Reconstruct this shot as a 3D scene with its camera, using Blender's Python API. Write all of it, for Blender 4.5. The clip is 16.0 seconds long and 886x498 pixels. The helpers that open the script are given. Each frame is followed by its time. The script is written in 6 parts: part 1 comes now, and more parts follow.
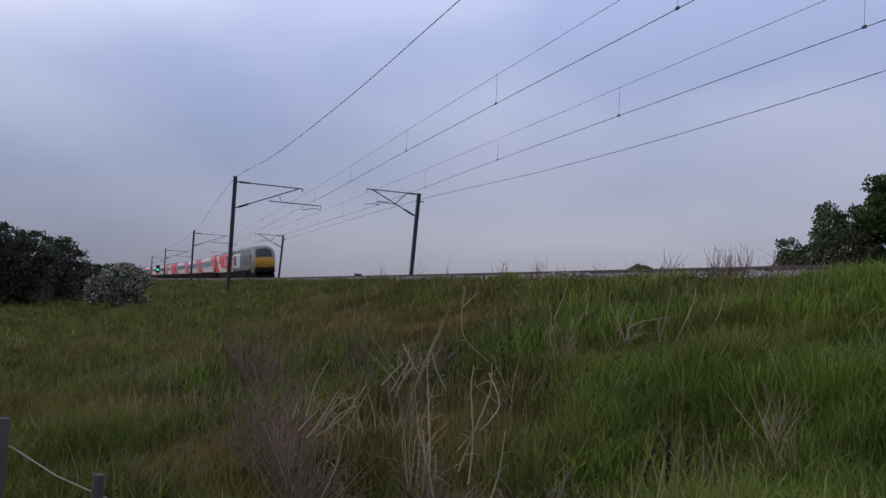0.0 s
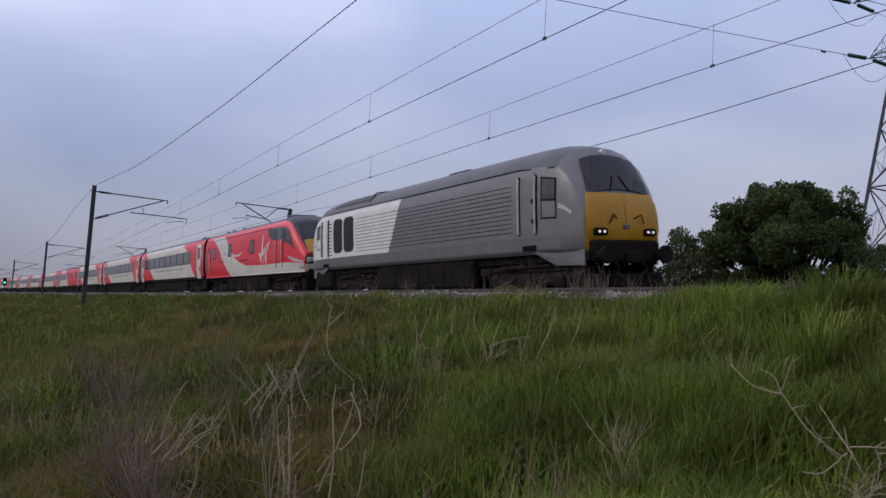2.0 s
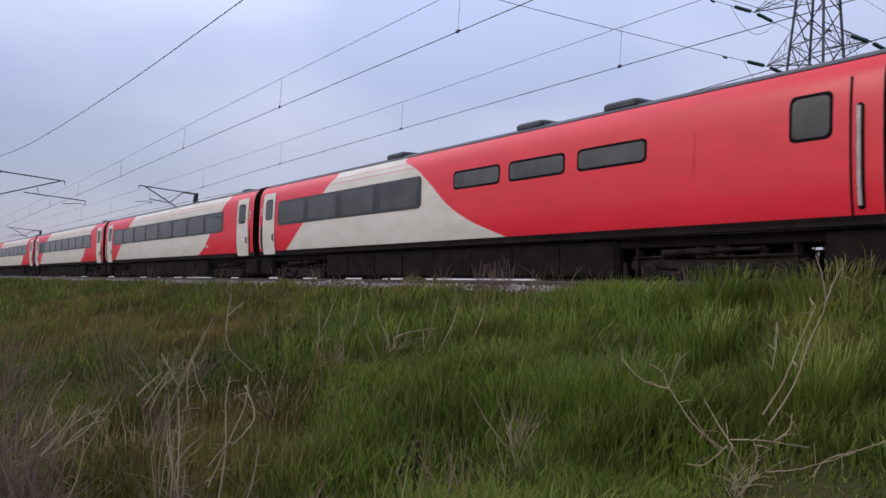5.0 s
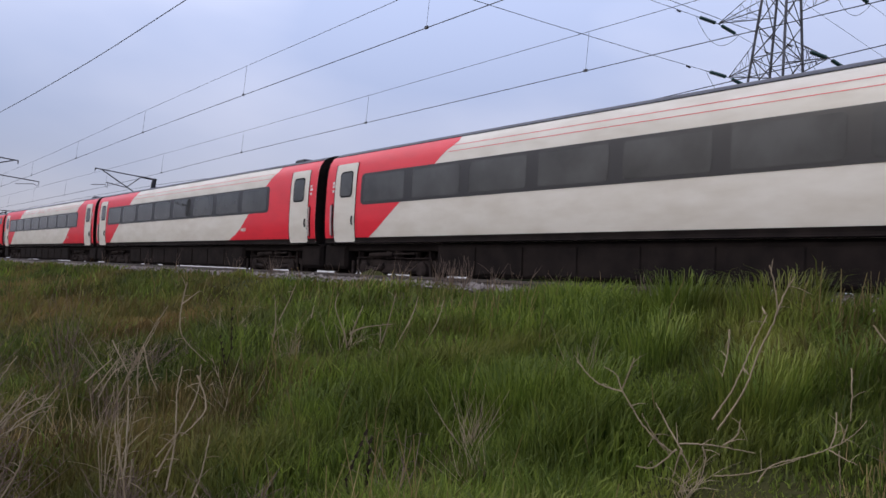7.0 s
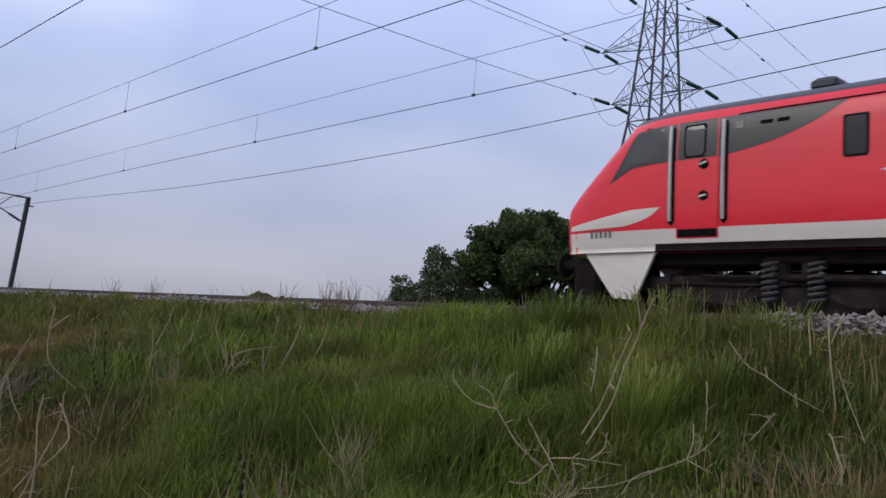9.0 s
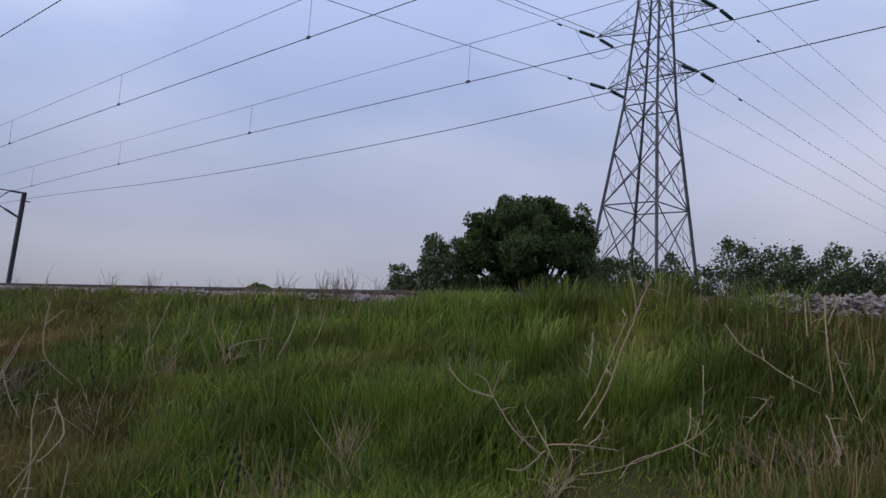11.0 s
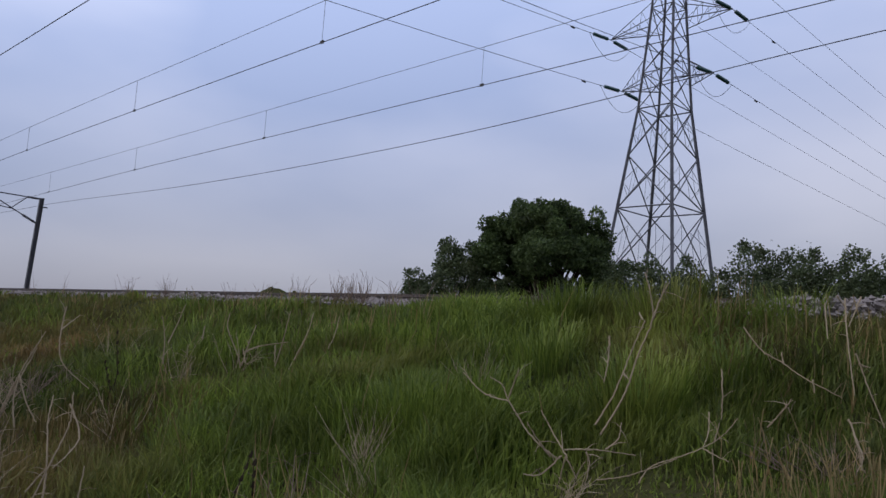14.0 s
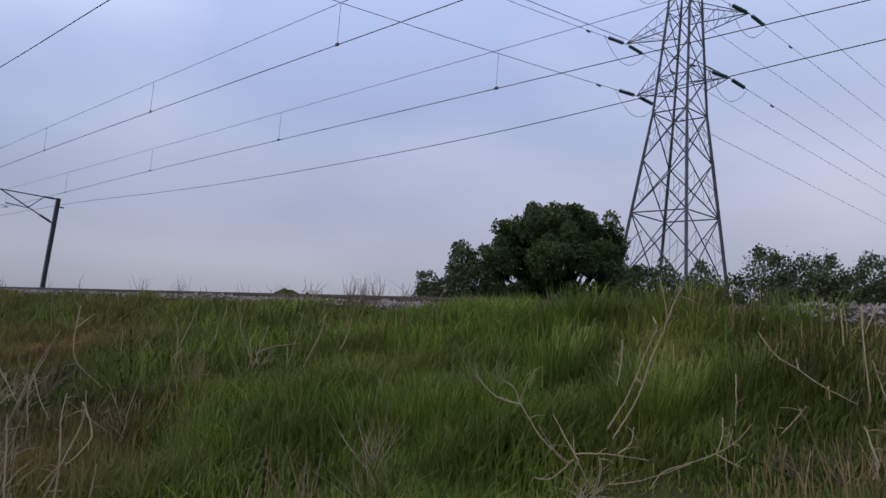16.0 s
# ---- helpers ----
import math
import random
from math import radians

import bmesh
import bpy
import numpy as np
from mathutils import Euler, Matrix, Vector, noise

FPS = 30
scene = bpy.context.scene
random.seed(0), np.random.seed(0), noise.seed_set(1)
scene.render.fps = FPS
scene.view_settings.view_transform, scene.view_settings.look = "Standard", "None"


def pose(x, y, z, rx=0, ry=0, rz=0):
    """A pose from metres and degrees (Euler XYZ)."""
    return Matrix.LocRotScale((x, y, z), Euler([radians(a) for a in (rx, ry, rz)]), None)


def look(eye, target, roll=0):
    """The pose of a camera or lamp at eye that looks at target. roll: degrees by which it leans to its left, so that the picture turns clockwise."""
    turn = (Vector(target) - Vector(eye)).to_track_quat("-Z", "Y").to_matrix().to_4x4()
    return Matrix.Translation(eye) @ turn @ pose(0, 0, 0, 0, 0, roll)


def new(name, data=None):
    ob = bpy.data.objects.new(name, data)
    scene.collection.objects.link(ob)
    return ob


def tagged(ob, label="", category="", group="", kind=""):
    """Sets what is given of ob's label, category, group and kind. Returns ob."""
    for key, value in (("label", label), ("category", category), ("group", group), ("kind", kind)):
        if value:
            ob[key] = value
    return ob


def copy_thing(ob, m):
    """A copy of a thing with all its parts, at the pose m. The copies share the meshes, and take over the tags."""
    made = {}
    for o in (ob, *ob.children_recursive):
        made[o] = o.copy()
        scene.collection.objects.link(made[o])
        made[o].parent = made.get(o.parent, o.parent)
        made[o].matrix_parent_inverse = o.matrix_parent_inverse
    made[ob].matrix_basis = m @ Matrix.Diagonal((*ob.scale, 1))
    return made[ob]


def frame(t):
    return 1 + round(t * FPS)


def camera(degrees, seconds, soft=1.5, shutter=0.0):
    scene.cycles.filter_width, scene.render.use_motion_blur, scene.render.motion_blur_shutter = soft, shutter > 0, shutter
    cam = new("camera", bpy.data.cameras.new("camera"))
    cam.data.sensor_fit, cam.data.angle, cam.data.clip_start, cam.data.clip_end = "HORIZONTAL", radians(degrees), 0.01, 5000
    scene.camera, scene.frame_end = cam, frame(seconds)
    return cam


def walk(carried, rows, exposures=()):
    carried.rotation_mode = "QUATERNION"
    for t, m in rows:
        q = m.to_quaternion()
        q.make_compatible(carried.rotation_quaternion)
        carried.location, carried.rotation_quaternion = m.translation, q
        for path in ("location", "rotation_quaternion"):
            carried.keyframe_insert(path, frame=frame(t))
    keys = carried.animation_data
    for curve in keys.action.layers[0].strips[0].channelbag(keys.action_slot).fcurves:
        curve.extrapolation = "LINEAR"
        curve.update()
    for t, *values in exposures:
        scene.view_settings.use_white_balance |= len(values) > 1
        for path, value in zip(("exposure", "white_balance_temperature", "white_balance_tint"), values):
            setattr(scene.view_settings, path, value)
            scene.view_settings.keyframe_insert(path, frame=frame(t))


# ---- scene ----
cam = camera(56.85, 16.0, soft=1.5, shutter=0.03)
PATH = [
    (0.0, (0.000, -0.000, -0.750), (-9.425, 3.291, -0.174), 3.00),
    (0.5, (0.028, -0.005, -0.750), (-9.365, 3.376, -0.166), 2.86),
    (1.0, (0.051, 0.010, -0.741), (-9.197, 3.751, -0.046), 3.12),
    (1.5, (0.059, 0.018, -0.730), (-8.929, 4.308, 0.172), 3.67),
    (2.0, (0.076, 0.016, -0.732), (-8.712, 4.708, 0.138), 3.33),
    (2.5, (0.089, 0.046, -0.723), (-8.456, 5.162, 0.174), 3.29),
    (3.0, (0.098, 0.056, -0.716), (-8.153, 5.636, 0.170), 3.26),
    (3.5, (0.102, 0.049, -0.713), (-8.179, 5.576, 0.224), 3.05),
    (4.0, (0.106, 0.053, -0.715), (-8.149, 5.621, 0.209), 3.18),
    (4.5, (0.093, 0.063, -0.718), (-8.122, 5.694, 0.177), 3.60),
    (5.0, (0.085, 0.076, -0.712), (-8.143, 5.699, 0.108), 4.11),
    (7.5, (0.077, 0.079, -0.712), (-7.791, 6.190, 0.153), 5.95),
    (8.0, (0.104, 0.076, -0.710), (-7.685, 6.280, 0.210), 5.30),
    (8.5, (0.133, 0.104, -0.705), (-7.579, 6.400, 0.235), 5.31),
    (8.8, (0.154, 0.108, -0.704), (-7.225, 6.760, 0.437), 5.25),
    (9.0, (0.172, 0.118, -0.706), (-6.919, 7.065, 0.498), 5.25),
    (9.2, (0.179, 0.134, -0.702), (-6.762, 7.229, 0.518), 5.23),
    (11.5, (0.171, 0.155, -0.700), (-6.963, 7.085, 0.342), 3.94),
    (12.0, (0.168, 0.152, -0.704), (-7.007, 7.036, 0.356), 3.85),
    (12.5, (0.160, 0.160, -0.702), (-7.043, 7.013, 0.369), 3.86),
    (13.0, (0.166, 0.153, -0.701), (-7.034, 7.009, 0.370), 4.00),
    (13.5, (0.160, 0.167, -0.700), (-7.016, 7.054, 0.334), 4.02),
    (14.0, (0.152, 0.173, -0.699), (-7.050, 7.024, 0.392), 4.04),
    (14.5, (0.152, 0.169, -0.700), (-7.065, 7.005, 0.389), 4.08),
    (15.0, (0.147, 0.171, -0.701), (-7.103, 6.974, 0.373), 4.28),
    (15.5, (0.139, 0.176, -0.704), (-7.127, 6.968, 0.331), 4.50),
    (16.0, (0.146, 0.181, -0.705), (-7.165, 6.912, 0.413), 4.64),
]
walk(cam, [(t, look(eye, target, roll)) for t, eye, target, roll in PATH],
     exposures=[(0.0, 0.0, 6350, 12), (1.5, -0.02, 6400, 12), (2.2, 0.14, 6550, 10), (3.0, 0.32, 6700, 10), (8.5, 0.36, 6650, 10), (9.0, 0.25, 6400, 10), (9.3, 0.2, 6300, 10), (11.5, 0.1, 6300, 10), (16.0, 0.1, 6300, 10)])

# the line is an arc: s runs along it, d across it (towards the far side); rail level is z = 0
R, DC, SPEED, START, CANT = 2780.0, 12.92, 38.37, -89.8, 5.0


def arc(s, d, z=0.0):
    a = s / R
    return ((R + d) * math.sin(a), DC - R + (R + d) * math.cos(a), z)


def to_arc(x, y):
    return R * math.atan2(x, y - (DC - R)), math.hypot(x, y - (DC - R)) - R


PROFILE = [(-400, -3.3), (-60, -3.3), (-20, -3.25), (-16, -3.0), (-12.9, -2.35), (-10, -1.72), (-8, -1.08), (-6.6, -0.52),
           (-5.9, -0.34), (-5.3, -0.34), (2.8, -0.38), (4.2, -0.75), (8, -1.6), (12, -2.1), (400, -2.4)]


def lump(x, y):
    return 0.10 * noise.noise((x * 0.45, y * 0.45, 3.1)) + 0.05 * noise.noise((x * 1.3, y * 1.3, 8.0))


def ground_z(x, y):
    s, d = to_arc(x, y)
    z = float(np.interp(d, [p[0] for p in PROFILE], [p[1] for p in PROFILE]))
    k = 1.0 if d < -6 or d > 5 else 0.0
    return z + k * lump(x, y)


# ---- world and light ----
world = bpy.data.worlds.new("sky")
scene.world = world
world.use_nodes = True
wt = world.node_tree
wt.nodes.clear()
w_out = wt.nodes.new("ShaderNodeOutputWorld")
w_bg = wt.nodes.new("ShaderNodeBackground")
sky = wt.nodes.new("ShaderNodeTexSky")
sky.sky_type = "NISHITA"
sky.sun_disc = False
SUN_EL, SUN_AZ = 24.0, 205.0
sky.sun_elevation, sky.sun_rotation = radians(SUN_EL), radians(SUN_AZ)
sky.air_density, sky.dust_density, sky.ozone_density = 1.0, 2.0, 2.0
tc = wt.nodes.new("ShaderNodeTexCoord")
mp = wt.nodes.new("ShaderNodeMapping")
mp.inputs["Scale"].default_value = (1.0, 1.0, 2.6)
cl = wt.nodes.new("ShaderNodeTexNoise")
cl.inputs["Scale"].default_value = 1.1
cl.inputs["Detail"].default_value = 5.0
cl.inputs["Roughness"].default_value = 0.42
cr = wt.nodes.new("ShaderNodeValToRGB")
cr.color_ramp.elements[0].position, cr.color_ramp.elements[1].position = 0.33, 0.62
cr.color_ramp.elements[0].color = (2.95, 3.45, 5.2, 1)
cr.color_ramp.elements[1].color = (6.45, 6.45, 7.65, 1)
mx = wt.nodes.new("ShaderNodeMix")
mx.data_type = "RGBA"
mx.inputs["Factor"].default_value = 0.86
wt.links.new(tc.outputs["Generated"], mp.inputs["Vector"])
wt.links.new(mp.outputs["Vector"], cl.inputs["Vector"])
wt.links.new(cl.outputs["Fac"], cr.inputs["Fac"])
wt.links.new(sky.outputs["Color"], mx.inputs["A"])
wt.links.new(cr.outputs["Color"], mx.inputs["B"])
sep = wt.nodes.new("ShaderNodeSeparateXYZ")
hz = wt.nodes.new("ShaderNodeMapRange")
hz.inputs["From Min"].default_value, hz.inputs["From Max"].default_value = 0.0, 0.45
hz.inputs["To Min"].default_value, hz.inputs["To Max"].default_value = 0.425, 1.70
vm = wt.nodes.new("ShaderNodeVectorMath")
vm.operation = "SCALE"
wt.links.new(tc.outputs["Generated"], sep.inputs["Vector"])
wt.links.new(sep.outputs["Z"], hz.inputs["Value"])
wt.links.new(mx.outputs["Result"], vm.inputs[0])
hx = wt.nodes.new("ShaderNodeMapRange")
hx.inputs["From Min"].default_value, hx.inputs["From Max"].default_value = -1.0, 0.2
hx.inputs["To Min"].default_value, hx.inputs["To Max"].default_value = 1.17, 0.74
hm = wt.nodes.new("ShaderNodeMath")
hm.operation = "MULTIPLY"
wt.links.new(sep.outputs["X"], hx.inputs["Value"])
wt.links.new(hz.outputs["Result"], hm.inputs[0])
wt.links.new(hx.outputs["Result"], hm.inputs[1])
wt.links.new(hm.outputs["Value"], vm.inputs["Scale"])
wt.links.new(vm.outputs["Vector"], w_bg.inputs["Color"])
w_bg.inputs["Strength"].default_value = 0.1
wt.links.new(w_bg.outputs["Background"], w_out.inputs["Surface"])

sun_data = bpy.data.lights.new("sun", "SUN")
sun_data.energy, sun_data.angle, sun_data.color = 0.68, radians(25), (1.0, 0.95, 0.88)
sun = new("sun", sun_data)
sun.matrix_world = look((-28, -72, 44), (0, 0, 0))

# ---- materials ----


def material(name, color, rough=0.6, metal=0.0, vary=0.25, scale=6.0, bump=0.0, bscale=60.0, color2=None, island=0.0, glow=None, coat=0.0, streak=0.0):
    m = bpy.data.materials.new(name)
    m.use_nodes = True
    nt = m.node_tree
    b = nt.nodes["Principled BSDF"]
    b.inputs["Roughness"].default_value, b.inputs["Metallic"].default_value = rough, metal
    b.inputs["Specular IOR Level"].default_value = 0.5 if rough < 0.85 else 0.08
    if coat:
        b.inputs["Coat Weight"].default_value, b.inputs["Coat Roughness"].default_value = coat, 0.12
    c1 = (*color, 1)
    c2 = (*(color2 or tuple(c * (1 - vary) for c in color)), 1)
    co = nt.nodes.new("ShaderNodeTexCoord")
    n1 = nt.nodes.new("ShaderNodeTexNoise")
    n1.inputs["Scale"].default_value, n1.inputs["Detail"].default_value = scale, 6.0
    src = co.outputs["Object"]
    if streak:
        ma = nt.nodes.new("ShaderNodeMapping")
        ma.inputs["Scale"].default_value = (1, 1, streak)
        nt.links.new(src, ma.inputs["Vector"])
        src = ma.outputs["Vector"]
    nt.links.new(src, n1.inputs["Vector"])
    ramp = nt.nodes.new("ShaderNodeMapRange")
    ramp.inputs["From Min"].default_value, ramp.inputs["From Max"].default_value = 0.35, 0.68
    nt.links.new(n1.outputs["Fac"], ramp.inputs["Value"])
    fac = ramp.outputs["Result"]
    if island:
        g = nt.nodes.new("ShaderNodeNewGeometry")
        mi = nt.nodes.new("ShaderNodeMix")
        mi.inputs["Factor"].default_value = island
        nt.links.new(fac, mi.inputs["A"])
        nt.links.new(g.outputs["Random Per Island"], mi.inputs["B"])
        fac = mi.outputs["Result"]
    mix = nt.nodes.new("ShaderNodeMix")
    mix.data_type = "RGBA"
    mix.inputs["A"].default_value, mix.inputs["B"].default_value = c1, c2
    nt.links.new(fac, mix.inputs["Factor"])
    nt.links.new(mix.outputs["Result"], b.inputs["Base Color"])
    if bump:
        n2 = nt.nodes.new("ShaderNodeTexNoise")
        n2.inputs["Scale"].default_value, n2.inputs["Detail"].default_value = bscale, 4.0
        nt.links.new(co.outputs["Object"], n2.inputs["Vector"])
        bp = nt.nodes.new("ShaderNodeBump")
        bp.inputs["Strength"].default_value, bp.inputs["Distance"].default_value = bump, 0.02
        nt.links.new(n2.outputs["Fac"], bp.inputs["Height"])
        nt.links.new(bp.outputs["Normal"], b.inputs["Normal"])
    if glow:
        b.inputs["Emission Color"].default_value, b.inputs["Emission Strength"].default_value = (*glow[:3], 1), glow[3]
    return m


def foliage_material(name, c_dark, c_light, c_dry, dry=0.3, scale=0.5):
    """Leaves and blades: a green that drifts over metres, a random shade for each leaf, and dry patches."""
    m = bpy.data.materials.new(name)
    m.use_nodes = True
    nt = m.node_tree
    b = nt.nodes["Principled BSDF"]
    b.inputs["Roughness"].default_value = 0.6
    b.inputs["Specular IOR Level"].default_value = 0.25
    co = nt.nodes.new("ShaderNodeTexCoord")
    g = nt.nodes.new("ShaderNodeNewGeometry")
    n1, n2 = nt.nodes.new("ShaderNodeTexNoise"), nt.nodes.new("ShaderNodeTexNoise")
    n1.inputs["Scale"].default_value, n1.inputs["Detail"].default_value = scale, 3.0
    n2.inputs["Scale"].default_value, n2.inputs["Detail"].default_value = scale * 2.3, 2.0
    for n in (n1, n2):
        nt.links.new(co.outputs["Object"], n.inputs["Vector"])
    a = nt.nodes.new("ShaderNodeMix")
    a.data_type = "RGBA"
    a.inputs["A"].default_value, a.inputs["B"].default_value = (*c_dark, 1), (*c_light, 1)
    nt.links.new(g.outputs["Random Per Island"], a.inputs["Factor"])
    r = nt.nodes.new("ShaderNodeMapRange")
    r.inputs["From Min"].default_value, r.inputs["From Max"].default_value = 0.62 - dry * 0.4, 0.8 - dry * 0.2
    nt.links.new(n1.outputs["Fac"], r.inputs["Value"])
    d = nt.nodes.new("ShaderNodeMix")
    d.data_type = "RGBA"
    d.inputs["B"].default_value = (*c_dry, 1)
    nt.links.new(r.outputs["Result"], d.inputs["Factor"])
    nt.links.new(a.outputs["Result"], d.inputs["A"])
    hs = nt.nodes.new("ShaderNodeHueSaturation")
    v = nt.nodes.new("ShaderNodeMapRange")
    v.inputs["From Min"].default_value, v.inputs["From Max"].default_value = 0.3, 0.7
    v.inputs["To Min"].default_value, v.inputs["To Max"].default_value = 0.55, 1.4
    nt.links.new(n2.outputs["Fac"], v.inputs["Value"])
    nt.links.new(v.outputs["Result"], hs.inputs["Value"])
    nt.links.new(d.outputs["Result"], hs.inputs["Color"])
    nt.links.new(hs.outputs["Color"], b.inputs["Base Color"])
    tr = nt.nodes.new("ShaderNodeBsdfTranslucent")
    nt.links.new(hs.outputs["Color"], tr.inputs["Color"])
    ms = nt.nodes.new("ShaderNodeMixShader")
    ms.inputs["Fac"].default_value = 0.38
    nt.links.new(b.outputs["BSDF"], ms.inputs[1])
    nt.links.new(tr.outputs["BSDF"], ms.inputs[2])
    nt.links.new(ms.outputs["Shader"], nt.nodes["Material Output"].inputs["Surface"])
    return m


RED = material("red_paint", (0.82, 0.018, 0.042), 0.4, vary=0.1, scale=1.2, coat=0.12, streak=3)
WHITE = material("white_paint", (0.74, 0.71, 0.65), 0.42, color2=(0.64, 0.60, 0.53), scale=1.1, coat=0.08, streak=3)
PALE = material("pale_silver_paint", (0.82, 0.80, 0.78), 0.4, 0.0, vary=0.12, scale=1.4, streak=3, coat=0.1)
SILVER = material("silver_paint", (0.20, 0.199, 0.204), 0.42, 0.2, vary=0.14, scale=1.4, streak=3, coat=0.1)
GREY_BAND = material("grey_band_paint", (0.15, 0.15, 0.155), 0.45, vary=0.15, scale=2.0)
YELLOW = material("yellow_paint", (0.50, 0.25, 0.008), 0.42, vary=0.15, scale=2.5)
ROOF = material("weathered_roof", (0.05, 0.056, 0.075), 0.55, vary=0.35, scale=2.0, streak=2)
ROOF_SILVER = material("silver_roof", (0.07, 0.074, 0.09), 0.5, vary=0.3, scale=1.5)
BLACK = material("black_steel", (0.012, 0.0095, 0.0095), 0.9, color2=(0.022, 0.017, 0.016), scale=2.5, bump=0.2)
GRILLE = material("dark_grille", (0.02, 0.018, 0.016), 0.6, vary=0.4, scale=8)
BOGIE = material("dirty_bogie", (0.040, 0.031, 0.029), 0.88, color2=(0.013, 0.010, 0.010), scale=3.5, bump=0.3)
RUBBER = material("gangway_rubber", (0.009, 0.009, 0.010), 0.9, vary=0.3)
BAND = material("window_band", (0.024, 0.024, 0.028), 0.36, vary=0.1, scale=2.0)
# pane reflections are put into the colour: a lightened base with broad mottles
GLASS = material("reflection_mottled_glass", (0.075, 0.078, 0.080), 0.04, vary=0.55, scale=0.9)
SCREEN = material("windscreen_glass", (0.012, 0.013, 0.016), 0.05, vary=0.3, scale=1.0)
CHROME = material("handrail_steel", (0.72, 0.71, 0.68), 0.32, 0.35)
PURPLE = material("purple_line", (0.07, 0.05, 0.16), 0.4)
LOGO = material("white_mark", (0.75, 0.72, 0.7), 0.4, vary=0.05)
GREYMARK = material("grey_paint", (0.10, 0.10, 0.11), 0.4, vary=0.1)
LAMP = material("lit_lamp", (0.9, 0.9, 0.85), 0.2, glow=(1.0, 0.85, 0.62, 0.45))
ORANGE = material("orange_coupling", (0.45, 0.09, 0.015), 0.6)
GREEN_LIGHT = material("signal_green", (0.1, 0.8, 0.5), 0.3, glow=(0.1, 1.0, 0.65, 2.0))
STEEL = material("galvanised_mast", (0.075, 0.075, 0.085), 0.55, 0.3, vary=0.3, scale=3.0)
PYLON = material("pylon_steel", (0.115, 0.115, 0.13), 0.5, 0.4, vary=0.35, scale=1.2)
WIRE = material("copper_wire", (0.02, 0.018, 0.022), 0.6)
INSUL = material("glass_insulator", (0.03, 0.085, 0.085), 0.25)
RAIL = material("rail_steel", (0.085, 0.07, 0.062), 0.5, 0.5, vary=0.3)
CONCRETE = material("concrete", (0.33, 0.31, 0.28), 0.85, vary=0.3, scale=5, bump=0.2)
STONE = material("ballast_stone", (0.34, 0.305, 0.285), 0.9, color2=(0.15, 0.13, 0.122), scale=2.0, island=0.7, bump=0.4)
SOIL = material("grassy_ground", (0.038, 0.048, 0.014), 0.95, color2=(0.062, 0.052, 0.022), scale=0.7, bump=0.8, bscale=25)
GRASS = foliage_material("grass_blades", (0.054, 0.076, 0.016), (0.132, 0.158, 0.034), (0.20, 0.135, 0.05), 0.42, 0.42)
GRASS_VIVID = foliage_material("vivid_grass_blades", (0.074, 0.118, 0.017), (0.205, 0.262, 0.045), (0.20, 0.16, 0.05), 0.28, 0.5)
DRY = material("dead_stems", (0.42, 0.345, 0.24), 0.9, color2=(0.21, 0.16, 0.105), scale=4, island=0.5)
STRAW = foliage_material("straw_stalks", (0.18, 0.125, 0.048), (0.30, 0.235, 0.11), (0.105, 0.097, 0.032), 0.3, 0.5)
BROWN = material("brown_dead_stems", (0.14, 0.10, 0.082), 0.9, color2=(0.25, 0.19, 0.15), scale=4, island=0.7)
BARK = material("bark", (0.05, 0.038, 0.028), 0.9, vary=0.4, scale=8, bump=0.5)
LEAF = foliage_material("tree_leaves", (0.036, 0.060, 0.020), (0.108, 0.152, 0.05), (0.07, 0.08, 0.025), 0.1, 0.6)
LEAF_BUSH = foliage_material("bush_leaves", (0.05, 0.072, 0.033), (0.112, 0.14, 0.066), (0.09, 0.095, 0.04), 0.2, 0.7)
LEAF_DARK = foliage_material("far_leaves", (0.045, 0.056, 0.038), (0.075, 0.085, 0.052), (0.06, 0.06, 0.04), 0.2, 0.15)
BLOSSOM = material("hawthorn_blossom", (0.36, 0.34, 0.31), 0.8, color2=(0.25, 0.26, 0.2), scale=3, island=0.6)
WOOD = material("fence_wood", (0.12, 0.11, 0.10), 0.9, vary=0.35, scale=9, streak=0.2, bump=0.3)

# ---- mesh building ----


